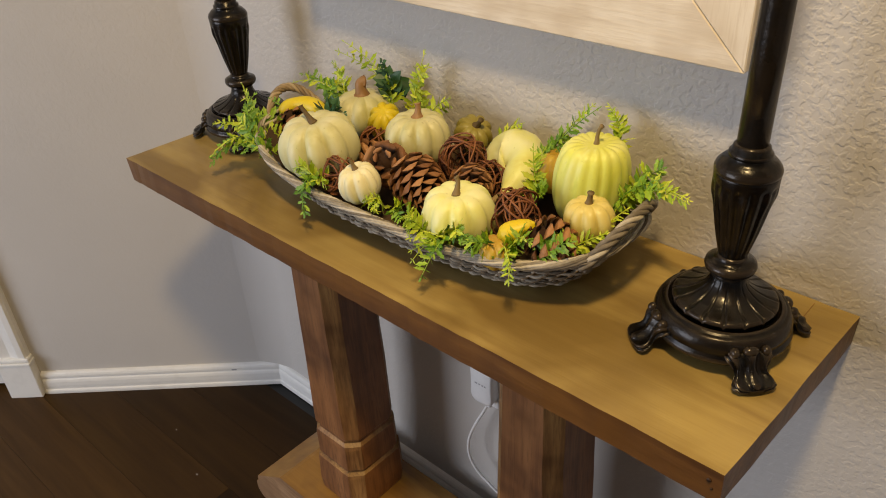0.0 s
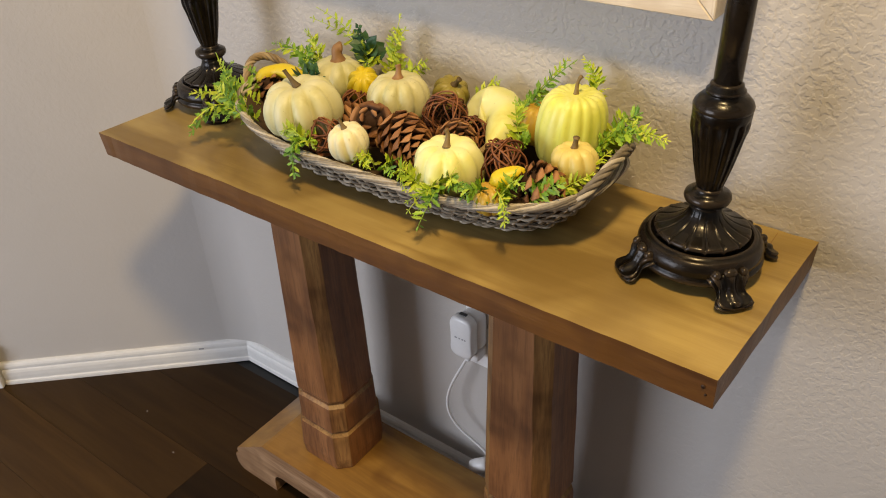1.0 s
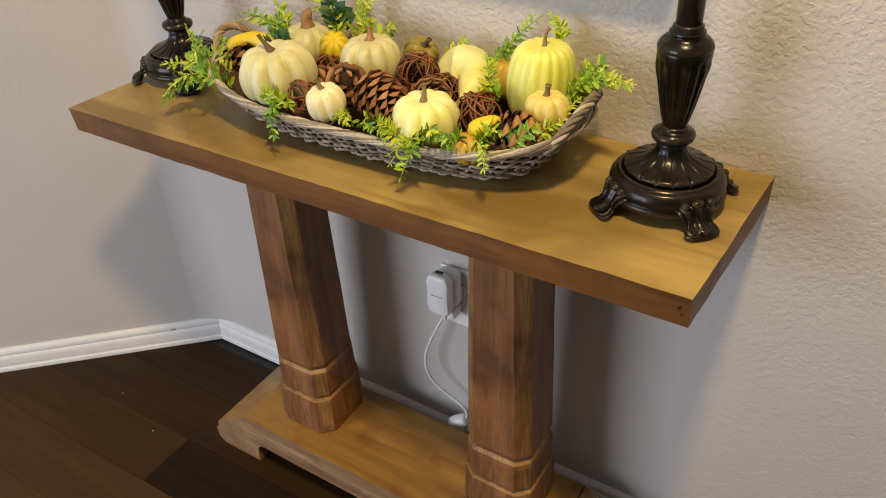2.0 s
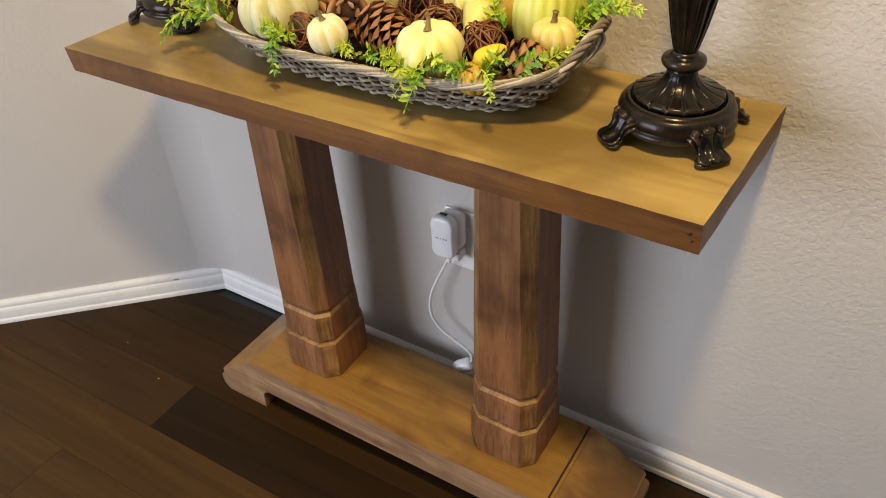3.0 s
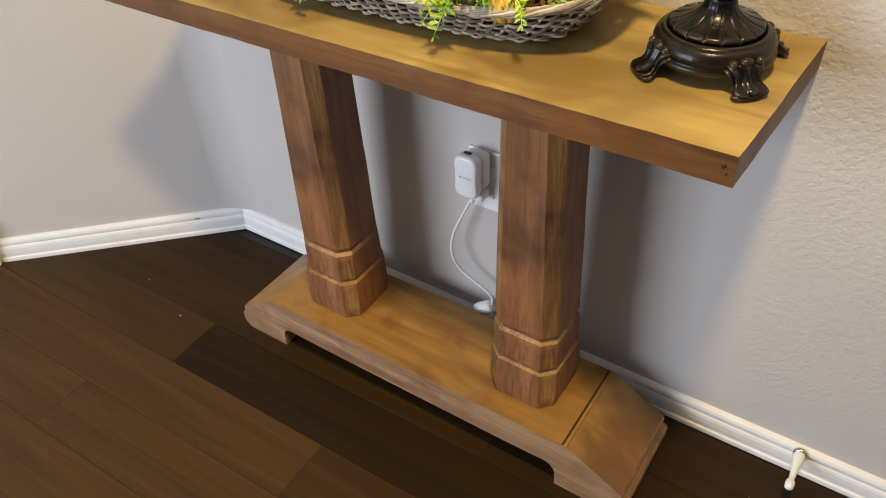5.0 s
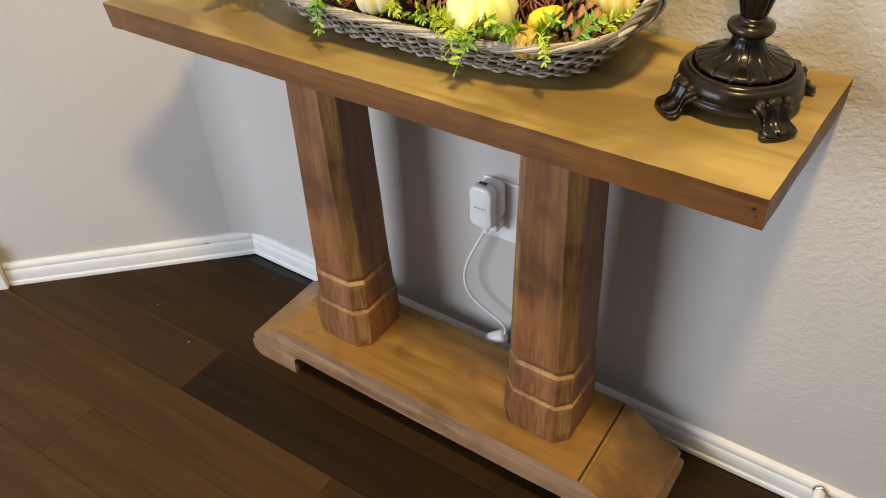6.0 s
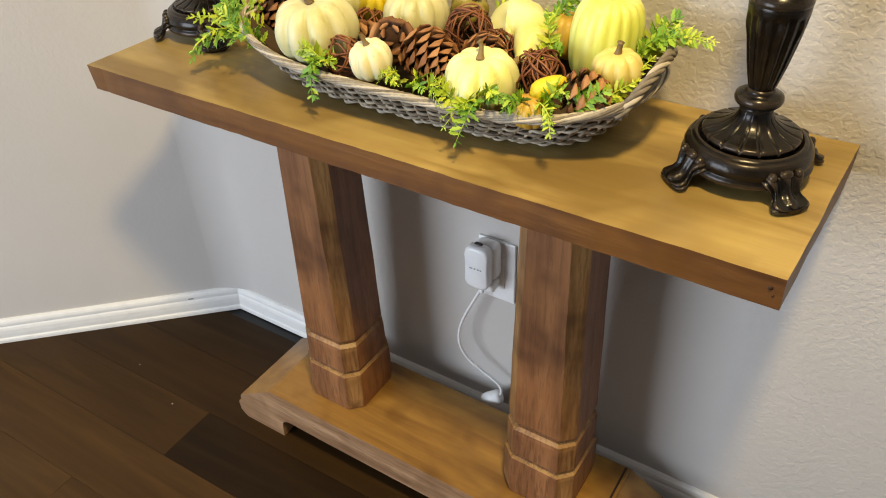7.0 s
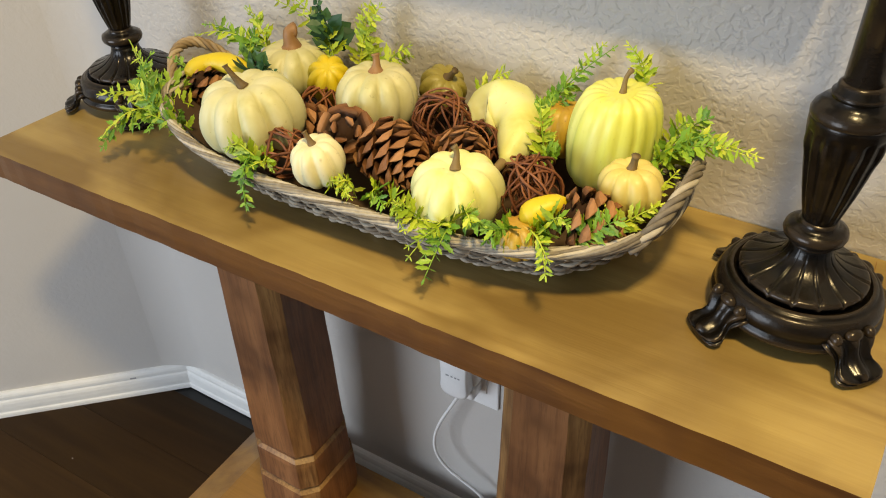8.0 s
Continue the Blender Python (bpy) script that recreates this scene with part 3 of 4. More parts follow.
part("wire", tube(bmesh.new(), bez((0, 0, 0), (0.004, 0.030, 0.001), (0.010, 0.050, 0.002), (0.014, 0.0665, 0.001), 16), 0.0022, 8), BRONZE, cord)

# ---- the basket ----
BX, BY, BZ = 0.108, -0.130, 0.761
basket = thing("basket", pose(BX, BY, BZ), "oblong weathered grey wicker basket full of gourds", "basket")


def level(s, count):
    """count points round the basket at height s (0 bottom, 1 rim), evenly spaced, with outward directions."""
    bulge = s ** 0.75
    a, b = 0.216 + 0.070 * bulge, 0.072 + 0.037 * bulge
    th = np.linspace(0, 2 * np.pi, 1441)
    e = 2 / 2.9
    x = a * np.sign(np.cos(th)) * np.abs(np.cos(th)) ** e
    y = b * np.sign(np.sin(th)) * np.abs(np.sin(th)) ** e
    d = np.concatenate([[0], np.cumsum(np.hypot(np.diff(x), np.diff(y)))])
    u = np.linspace(0, d[-1], count, endpoint=False)
    xs, ys = np.interp(u, d, x), np.interp(u, d, y)
    zs = s * (0.050 + 0.028 * np.abs(xs / a) ** 4)
    out = []
    for i in range(count):
        t = Vector((xs[(i + 1) % count] - xs[i - 1], ys[(i + 1) % count] - ys[i - 1], 0)).normalized()
        out.append((Vector((xs[i], ys[i], zs[i])), Vector((t.y, -t.x, 0))))
    return out


random.seed(11)
STAKES = 76
bm = bmesh.new()
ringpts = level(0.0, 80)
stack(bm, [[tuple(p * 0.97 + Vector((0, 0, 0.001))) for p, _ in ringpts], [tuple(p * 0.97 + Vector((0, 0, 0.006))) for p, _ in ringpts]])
part("bottom", bm, INNER_DARK, basket, "dark woven bottom")
# dark sheet behind the strands stands in for shade in the gaps
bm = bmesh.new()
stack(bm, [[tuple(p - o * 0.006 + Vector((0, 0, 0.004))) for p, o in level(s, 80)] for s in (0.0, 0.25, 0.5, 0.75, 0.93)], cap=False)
part("lining", bm, INNER_DARK, basket, "dark sheet painting the shade inside the weave")
ROWS_OF_WEAVE = 11
for r in range(ROWS_OF_WEAVE):
    s = 0.03 + 0.90 * r / (ROWS_OF_WEAVE - 1)
    pts = []
    for i, (p, o) in enumerate(level(s, STAKES * 4)):
        ph = math.pi * i / 4 + (math.pi if r % 2 else 0)
        jit = noise.noise(Vector((p.x * 30, p.y * 30, r * 3.7)))
        pts.append(p + o * (0.0038 * math.sin(ph) + 0.0010 * jit) + Vector((0, 0, 0.003 + 0.0022 * jit + 0.0008 * math.cos(ph * 0.5))))
    for k in range(4):
        seg = pts[k * STAKES:(k + 1) * STAKES + 2] if k < 3 else pts[k * STAKES:] + pts[:2]
        rad = 0.0017 + 0.0006 * random.random()
        part("willow_strand", tube(bmesh.new(), seg, lambda f, q=rad: q * (1 + 0.12 * math.sin(f * 37 + q * 9000)), 6), WICKER, basket)
stake_pts = [level(s, STAKES) for s in (0.0, 0.33, 0.66, 0.97)]
for i in range(STAKES):
    part("stake", tube(bmesh.new(), [stake_pts[k][i][0] + Vector((0, 0, 0.003)) for k in range(4)], 0.0021, 5), WICKER, basket)
# rolled border of slanting strands
count = 300
border = level(1.0, count)
for k in range(75):
    pts = []
    for j in range(31):
        i = (k * 4 + j) % count
        p, o = border[i]
        f = j / 30
        a = -2.3 + 4.4 * f
        pts.append(p + o * (0.0050 * math.cos(a)) + Vector((0, 0, 0.0042 * math.sin(a) + 0.001 + 0.001 * random.random())))
    part("border_strand", tube(bmesh.new(), pts, lambda f: 0.0020 * min(1.0, 0.5 + 3 * f, 0.5 + 3 * (1 - f)), 6), WICKER, basket)
for sgn, mat, path in (
        (1, WICKER, bez((0.266, -0.062, 0.062), (0.302, -0.045, 0.118), (0.300, 0.060, 0.125), (0.264, 0.062, 0.064), 60)),
        (-1, ROPE, bez((-0.278, -0.030, 0.062), (-0.345, 0.010, 0.108), (-0.325, 0.060, 0.112), (-0.266, 0.058, 0.066), 60))):
    for k in range(4):
        pts = []
        for i, p in enumerate(path):
            d = (path[min(60, i + 1)] - path[max(0, i - 1)]).normalized()
            n1 = d.cross(Vector((sgn, 0, 0))).normalized()
            n2 = d.cross(n1)
            a = i * 0.36 + k * 1.571
            pts.append(p + 0.0038 * (math.cos(a) * n1 + math.sin(a) * n2))
        if k == 0:
            handle = part("handle", tube(bmesh.new(), pts, 0.0028, 7), mat, basket, "twisted willow handle")
        else:
            part("handle_strand", tube(bmesh.new(), pts, 0.0028, 7), mat, handle)


# ---- gourds ----
def ribbed(bm, rx, rz, ribs, depth, dimple=0.25, full=0.86, sides=96, rows=30, seed=0.0, sharp=1.0):
    """A ribbed pumpkin body about the origin, its axis along z."""
    rings = []
    for j in range(rows + 1):
        f = 0.012 + 0.976 * j / rows
        ph = math.pi * f
        sr, cz = math.sin(ph) ** full, -math.cos(ph)
        ring = []
        for i in range(sides):
            a = 2 * math.pi * i / sides
            lobe = abs(math.sin(a * ribs / 2 + 0.25 * math.sin(a + seed) + seed)) ** (0.55 * sharp)
            swell = 1 + 0.035 * math.sin(2 * a + seed * 3) + 0.02 * math.sin(3 * a + seed)
            r = rx * sr * swell * (1 - depth * (1 - lobe) * (0.35 + 0.65 * math.sin(ph)))
            z = rz * cz
            top_ = max(0.0, 1 - sr * 1.25)
            z -= (rz * dimple * top_ ** 1.4) * (1 if cz > 0 else -0.6)
            z -= 0.10 * rz * (1 - lobe) * sr * (1 if cz > 0 else -1) * 0.6
            ring.append((r * math.cos(a), r * math.sin(a), z * (1 + 0.03 * math.sin(a + seed))))
        rings.append(ring)
    return stack(bm, rings)


def stalk(bm, base, tip, bend, r0, r1, ridges=5):
    base, tip, bend = Vector(base), Vector(tip), Vector(bend)
    pts = bez(base, base + (tip - base) * 0.35, base + (tip - base) * 0.65 + bend, tip, 14)
    tube(bm, pts, lambda f: r0 * 0.75 * (1 - f) ** 4 + r1 * (1 + 0.35 * max(0.0, f - 0.85) / 0.15), 10)
    return bm


def pumpkin(centre, rx, rz, ribs, depth, mat, label, tilt=(0, 0, 0), stem=None, stem_mat=STEM, seed=0.0, dimple=0.25, sharp=1.0, full=0.86, category="pumpkin"):
    ob = thing("pumpkin", pose(*centre, *tilt), label, category, "gourds in the basket")
    part("body", ribbed(bmesh.new(), rx, rz, ribs, 1.55 * depth, dimple, full, seed=seed, sharp=sharp), mat, ob)
    if stem:
        tip, bend, r0, r1 = stem
        part("stem", stalk(bmesh.new(), (0, 0, rz * (0.93 - dimple * 0.75)), tip, bend, r0, r1), stem_mat, ob, "dry curved stem")
    return ob


pumpkin((-0.034, -0.187, 0.847), 0.053, 0.043, 9, 0.16, CREAM, "large cream ribbed pumpkin with a thin brown stem", (4, -4, 20), ((-0.014, 0.002, 0.056), (-0.004, 0, 0.006), 0.0058, 0.0026), seed=0.4, full=0.74)
pumpkin((0.061, -0.098, 0.851), 0.0445, 0.035, 10, 0.13, GREYC, "sage-cream ribbed pumpkin with a stubby rust stem", (-2, 2, 0), ((-0.002, 0.002, 0.046), (0.002, 0, 0), 0.0105, 0.0036), RUST_STEM, seed=1.3, full=0.72)
pumpkin((-0.076, -0.068, 0.843), 0.0435, 0.032, 9, 0.11, GREYC, "pale green ribbed pumpkin with a hooked rust stem", (2, 3, 40), ((0.004, 0.004, 0.044), (-0.010, -0.004, 0.010), 0.0105, 0.0068), RUST_STEM, seed=2.2)
pumpkin((-0.010, -0.086, 0.848), 0.0265, 0.031, 8, 0.20, YELLOW, "small bright yellow ribbed gourd leaning over", (28, 22, 0), seed=0.9, dimple=0.08)
pumpkin((0.109, -0.042, 0.847), 0.027, 0.023, 9, 0.17, OLIVE, "small olive green ribbed gourd with dark stem", (18, 26, 10), ((0.004, 0.0, 0.034), (0, 0, 0.0), 0.005, 0.003), seed=3.1)
pumpkin((0.313, -0.080, 0.859), 0.0430, 0.050, 17, 0.042, LEMON, "tall lemon yellow pumpkin with narrow ribs", (3, 5, 10), ((0.004, 0.0, 0.070), (-0.005, 0, 0), 0.0034, 0.0021), seed=1.9, sharp=1.2, dimple=0.10, full=0.36)
pumpkin((0.355, -0.150, 0.856), 0.0275, 0.024, 9, 0.12, PEACH, "small peach-yellow pumpkin with a short dark stem", (6, -2, 0), ((0.003, 0.0, 0.033), (0, 0, 0), 0.003, 0.0030), seed=2.7, full=0.74)
pumpkin((0.210, -0.193, 0.830), 0.0425, 0.036, 9, 0.12, PALE, "pale yellow ribbed pumpkin with a ridged tan stem", (5, 0, 15), ((-0.003, 0.008, 0.046), (0.004, 0.003, 0), 0.0050, 0.0026), seed=0.2, full=0.72)
pumpkin((0.070, -0.214, 0.836), 0.0275, 0.0245, 9, 0.15, WHITE, "small white ribbed pumpkin with thin dark stem", (8, -6, 0), ((-0.005, 0.0, 0.033), (0, 0, 0.002), 0.0045, 0.0022), seed=1.1, full=0.74)
pumpkin((0.282, -0.214, 0.818), 0.021, 0.019, 8, 0.12, AMBER, "small amber orange gourd half hidden by leaves", (10, 0, 0), seed=0.6, dimple=0.08)
pumpkin((0.258, -0.062, 0.845), 0.026, 0.030, 8, 0.10, AMBER, "brownish gourd tucked behind a tall yellow pumpkin", (0, 0, 30), seed=2.0)


def bent_gourd(name_label, mat, path, radii, stem=None, lumps=0.0, seed=0.0):
    """A gourd whose body follows a bent axis."""
    o = Vector(path[0])
    ob = thing("gourd", Matrix.Translation(o), name_label, "gourd", "gourds in the basket")
    pts = [Vector(p) - o for p in path]
    axis = bez(*pts, 40)
    bm = bmesh.new()
    tube(bm, axis, lambda f: max(0.0012, float(np.interp(f, np.linspace(0, 1, len(radii)), radii))), 28)
    for v in bm.verts:
        n = noise.noise(Vector(v.co) * 38 + Vector((seed, 0, 0)))
        v.co += Vector((n, noise.noise(Vector(v.co) * 38 + Vector((0, seed, 5))), n)) * lumps
    bmesh.ops.smooth_vert(bm, verts=bm.verts[:], factor=0.4, use_axis_x=True, use_axis_y=True, use_axis_z=True)
    part("body", bm, mat, ob)
    if stem:
        part("stem", tube(bmesh.new(), bez(*[Vector(p) - o for p in stem], 10), lambda f: 0.0055 - 0.002 * f, 9), STEM, ob, "dry tan stem")
    return ob


bent_gourd("pale yellow pear-shaped gourd with bent neck", PALE, [(0.160, -0.080, 0.828), (0.178, -0.022, 0.846), (0.232, -0.062, 0.848), (0.224, -0.128, 0.832)],
           [0.004, 0.021, 0.029, 0.033, 0.035, 0.034, 0.031, 0.027, 0.0235, 0.0215, 0.0205, 0.0190, 0.0150, 0.005],
           [(0.224, -0.124, 0.832), (0.224, -0.134, 0.832), (0.223, -0.143, 0.831), (0.219, -0.152, 0.827)], 0.004, 2.0)
bent_gourd("bright yellow arched crookneck gourd", YELLOW, [(-0.170, -0.140, 0.836), (-0.168, -0.124, 0.860), (-0.132, -0.112, 0.864), (-0.100, -0.112, 0.846)],
           [0.003, 0.0120, 0.0130, 0.0110, 0.0095, 0.0095, 0.0110, 0.0125, 0.0120, 0.0085, 0.003], None, 0.003, 4.0)
bent_gourd("small bright yellow gourd among the leaves", YELLOW, [(0.282, -0.212, 0.836), (0.292, -0.203, 0.842), (0.300, -0.194, 0.846), (0.312, -0.184, 0.848)],
           [0.003, 0.010, 0.012, 0.012, 0.011, 0.010, 0.008, 0.003], None, 0.001, 1.0)


# ---- pinecones ----
def scale_mesh():
    """One woody cone scale, along +x, thick at its tip."""
    bm = bmesh.new()
    rows = [(0.0, 0.0025, 0.0012, 0.0), (0.35, 0.0050, 0.0016, 0.0015), (0.72, 0.0088, 0.0026, 0.0006), (0.93, 0.0078, 0.0034, 0.0028), (1.0, 0.0030, 0.0020, 0.0050)]
    rings = []
    for x, w, t, z in rows:
        rings.append([(0.020 * x, w * c, z + t * s) for c, s in ((1, -0.25), (0.5, 0.8), (0, 1.25), (-0.5, 0.8), (-1, -0.25), (0, -0.8))])
    stack(bm, rings)
    return to_mesh("scale", bm, CONE, False)


SCALE = scale_mesh()


def pinecone(centre, aim, radius, length, count, label):
    """An open cone whose tip points along aim."""
    turn = Vector(aim).to_track_quat("Z", "Y").to_matrix().to_4x4()
    ob = thing("pinecone", Matrix.Translation(centre) @ turn, label, "pinecone", "pinecones in the basket")
    bm = bmesh.new()
    prof = [(0.002, -length / 2), (radius * 0.40, -length * 0.42), (radius * 0.50, -length * 0.15), (radius * 0.40, length * 0.15), (radius * 0.2, length * 0.38), (0.001, length / 2)]
    part("core", lathe(bm, prof, 14), CORE, ob)
    for i in range(count):
        f = (i + 0.5) / count
        z = -length * 0.46 + length * 0.92 * f
        a = i * 2.39996
        reach = radius * (0.62 + 0.38 * math.sin(math.pi * min(1.0, f * 0.85 + 0.22))) * (1 - 0.55 * max(0.0, f - 0.55) / 0.45) * min(1.0, 0.30 + 0.70 * f / 0.16)
        k = 1.10 * max(0.5, reach / radius) * radius / 0.031
        up = -52 + 30 * min(1.0, f / 0.2) + 82 * f
        m = Matrix.Translation((0, 0, z)) @ Matrix.Rotation(a, 4, "Z") @ Matrix.Translation((max(0.001, reach - 0.020 * k * math.cos(radians(up))), 0, 0)) @ Matrix.Rotation(-radians(up), 4, "Y") @ Matrix.Diagonal((k, k * random.uniform(1.1, 1.4), k, 1))
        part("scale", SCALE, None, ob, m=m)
    return ob


random.seed(21)
pinecone((0.130, -0.170, 0.832), (0.85, -0.30, -0.25), 0.033, 0.076, 84, "large open brown pinecone lying on its side")
pinecone((0.066, -0.160, 0.836), (-0.30, 0.60, -0.65), 0.029, 0.055, 60, "brown pinecone seen from its broad end")
pinecone((0.338, -0.186, 0.836), (0.70, 0.30, -0.30), 0.027, 0.060, 60, "dark brown pinecone under a small pumpkin")
pinecone((0.190, -0.142, 0.838), (0.70, -0.50, 0.10), 0.025, 0.058, 58, "brown pinecone beside a bent gourd")
pinecone((-0.150, -0.134, 0.830), (0.4, 0.3, -0.8), 0.023, 0.045, 48, "brown pinecone below a yellow crookneck gourd")
pinecone((0.005, -0.140, 0.824), (0.3, 0.9, -0.1), 0.024, 0.055, 52, "brown pinecone deep in the basket")


# ---- balls of twisted vine ----
def vine_ball(centre, radius, count, label):
    ob = thing("vine_ball", pose(*centre), label, "vine ball", "vine balls in the basket")
    for k in range(count):
        turn = Euler((random.uniform(0, 6.28), random.uniform(0, 6.28), random.uniform(0, 6.28))).to_matrix()
        ph, q = random.uniform(0, 6.28), random.uniform(0.84, 1.02)
        pts = []
        for i in range(26):
            a = 2 * math.pi * i / 26
            p = Vector((math.cos(a), math.sin(a), 0.30 * math.sin(2 * a + ph))) * radius * q
            pts.append(turn @ p)
        part("vine", tube(bmesh.new(), pts, random.uniform(0.0009, 0.0016), 5, True), VINE, ob)
    return ob


vine_ball((0.022, -0.206, 0.828), 0.025, 12, "small ball of red-brown twisted vine")
vine_ball((0.143, -0.105, 0.846), 0.031, 15, "ball of dark red-brown twisted vine")
vine_ball((0.268, -0.160, 0.836), 0.031, 15, "ball of bright red-brown twisted vine")
vine_ball((-0.005, -0.105, 0.828), 0.026, 12, "ball of brown vine behind a cream pumpkin")
vine_ball((0.185, -0.105, 0.826), 0.028, 12, "ball of dark vine deep in the basket")


# ---- leaves ----
def leaf_mesh(name, mat, teeth, width, fold):
    """A leaflet 10 mm long along +x, with a toothed edge and a folded midrib."""
    bm = bmesh.new()
    n = 2 * teeth + 1
    mid = [bm.verts.new((0.010 * i / n, 0, -0.0006 * (i / n) ** 2)) for i in range(n + 1)]
    for sgn in (-1, 1):
        rim_ = []
        for i in range(1, n):
            f = i / n
            w = width * math.sin(math.pi * min(1.0, f * 0.9 + 0.12)) ** 0.8 * (1.0 if i % 2 else (0.62 if teeth > 1 else 0.92))
            rim_.append(bm.verts.new((0.010 * min(0.99, f + (0.05 if i % 2 else -0.02)), sgn * w, fold * w - 0.0008 * f)))
        seq = [mid[0]] + rim_ + [mid[-1]]
        for i in range(n):
            f = (mid[i], mid[i + 1], seq[i + 1], seq[i])
            f = list(dict.fromkeys(f))
            if len(f) >= 3:
                bm.faces.new(f if sgn < 0 else f[::-1])
    return to_mesh(name, bm, mat, False)


LEAVES = {"lime": [leaf_mesh("leaf", LIME, 3, 0.0017, 0.35), leaf_mesh("leaf", LIME, 2, 0.0019, 0.25)],
          "green": [leaf_mesh("leaf", GREEN, 2, 0.0021, 0.3), leaf_mesh("leaf", GREEN, 3, 0.0019, 0.4)],
          "deep": [leaf_mesh("leaf", DEEP, 1, 0.0044, 0.2), leaf_mesh("leaf", DEEP, 1, 0.0040, 0.3)]}
STALK = {"lime": LIME, "green": GREEN, "deep": DEEP}


def sprig(base, ctrl, tip, kind, pairs, size, label, taper=0.65):
    """A curved stalk with paired leaflets, from base by ctrl to tip."""
    base, ctrl, tip = Vector(base), Vector(ctrl), Vector(tip)
    pairs = int(pairs * 1.4)
    ob = thing("fern_sprig", Matrix.Translation(base), label, "greenery", "sprigs in the basket")
    pts = [(1 - t) ** 2 * Vector() + 2 * t * (1 - t) * (ctrl - base) + t * t * (tip - base) for t in (i / 14 for i in range(15))]
    part("stalk", tube(bmesh.new(), pts, lambda f: 0.0009 - 0.0004 * f, 5), STALK[kind], ob)
    roll0 = random.uniform(0, 6.28)
    for i in range(pairs):
        f = 0.10 + 0.88 * i / max(1, pairs - 1)
        p = pts[int(f * 14)].lerp(pts[min(14, int(f * 14) + 1)], f * 14 - int(f * 14))
        d = (pts[min(14, int(f * 14) + 1)] - pts[max(0, int(f * 14) - 1)]).normalized()
        n = Vector((0, -0.75, 0.66))
        n = (n - d * n.dot(d)).normalized()
        n = Matrix.Rotation(0.5 * math.sin(roll0 + f * 2), 3, d) @ n
        side = d.cross(n)
        for sgn in (-1, 1):
            if random.random() < 0.10:
                continue
            k = 1.65 * size * (1 - taper * f ** 1.6) * random.uniform(0.6, 1.3)
            out = (side * sgn * random.uniform(0.7, 1.0) + d * random.uniform(0.15, 1.1) + n * random.uniform(-0.5, 0.6)).normalized()
            nz = (n + Vector([random.uniform(-0.7, 0.7) for _ in range(3)])).normalized()
            yv = nz.cross(out).normalized()
            m = Matrix((out, yv, out.cross(yv))).transposed().to_4x4()
            m.translation = p
            part("leaf", random.choice(LEAVES[kind]), None, ob, m=m @ Matrix.Diagonal((k, k, k, 1)))
    tipm = Matrix((d, side, d.cross(side))).transposed().to_4x4()
    tipm.translation = pts[-1]
    part("leaf", LEAVES[kind][0], None, ob, m=tipm @ Matrix.Diagonal((size * 0.5,) * 3 + (1,)))
    return ob


def spray(base, ctrl, tip, kind, pairs, size, label):
    """Two sprigs side by side, the second smaller and splayed."""
    sprig(base, ctrl, tip, kind, pairs, size, label)
    a, b, c = ([q + random.uniform(-w, w) for q in p] for p, w in ((base, 0.006), (ctrl, 0.010), (tip, 0.016)))
    for p in (a, b, c):
        p[1] = min(p[1], -0.022)
    sprig(a, b, c, "lime" if kind == "green" and random.random() < 0.45 else kind, max(4, pairs - 2), size * random.uniform(0.75, 0.95), label)


random.seed(33)
L_LABEL, G_LABEL, D_LABEL = "lime green artificial fern sprig in the basket", "fresh green artificial fern sprig at the rim", "dark green round-leaved artificial sprig"
# at the left end
spray((-0.190, -0.165, 0.820), (-0.215, -0.160, 0.845), (-0.243, -0.150, 0.872), "lime", 9, 1.15, L_LABEL)
spray((-0.180, -0.170, 0.820), (-0.205, -0.185, 0.845), (-0.240, -0.200, 0.826), "lime", 10, 1.25, L_LABEL)
spray((-0.180, -0.185, 0.815), (-0.205, -0.215, 0.828), (-0.222, -0.240, 0.786), "green", 10, 1.35, "green artificial fern sprig hanging over the rim")
spray((-0.170, -0.180, 0.818), (-0.190, -0.190, 0.850), (-0.200, -0.175, 0.862), "green", 8, 1.45, G_LABEL)
spray((-0.145, -0.200, 0.815), (-0.165, -0.205, 0.840), (-0.180, -0.200, 0.842), "green", 7, 1.5, G_LABEL)
spray((-0.150, -0.185, 0.818), (-0.160, -0.205, 0.835), (-0.150, -0.225, 0.820), "green", 6, 1.3, G_LABEL)
spray((-0.160, -0.150, 0.818), (-0.175, -0.165, 0.848), (-0.195, -0.170, 0.850), "green", 7, 1.4, G_LABEL)
spray((-0.150, -0.165, 0.815), (-0.165, -0.180, 0.840), (-0.170, -0.195, 0.838), "lime", 7, 1.3, L_LABEL)
spray((-0.120, -0.195, 0.812), (-0.128, -0.210, 0.835), (-0.135, -0.220, 0.828), "green", 6, 1.3, G_LABEL)
spray((-0.155, -0.135, 0.820), (-0.180, -0.130, 0.845), (-0.200, -0.125, 0.850), "green", 7, 1.3, G_LABEL)
# along the front rim
spray((0.000, -0.215, 0.815), (0.000, -0.245, 0.850), (0.006, -0.256, 0.790), "green", 9, 1.5, "green artificial fern sprig hanging over the rim")
spray((0.010, -0.220, 0.815), (-0.005, -0.240, 0.850), (-0.024, -0.238, 0.838), "lime", 7, 1.3, L_LABEL)
spray((0.015, -0.220, 0.815), (0.020, -0.235, 0.850), (0.030, -0.240, 0.834), "lime", 6, 1.2, L_LABEL)
spray((0.085, -0.215, 0.815), (0.100, -0.232, 0.835), (0.125, -0.240, 0.826), "lime", 8, 0.95, L_LABEL)
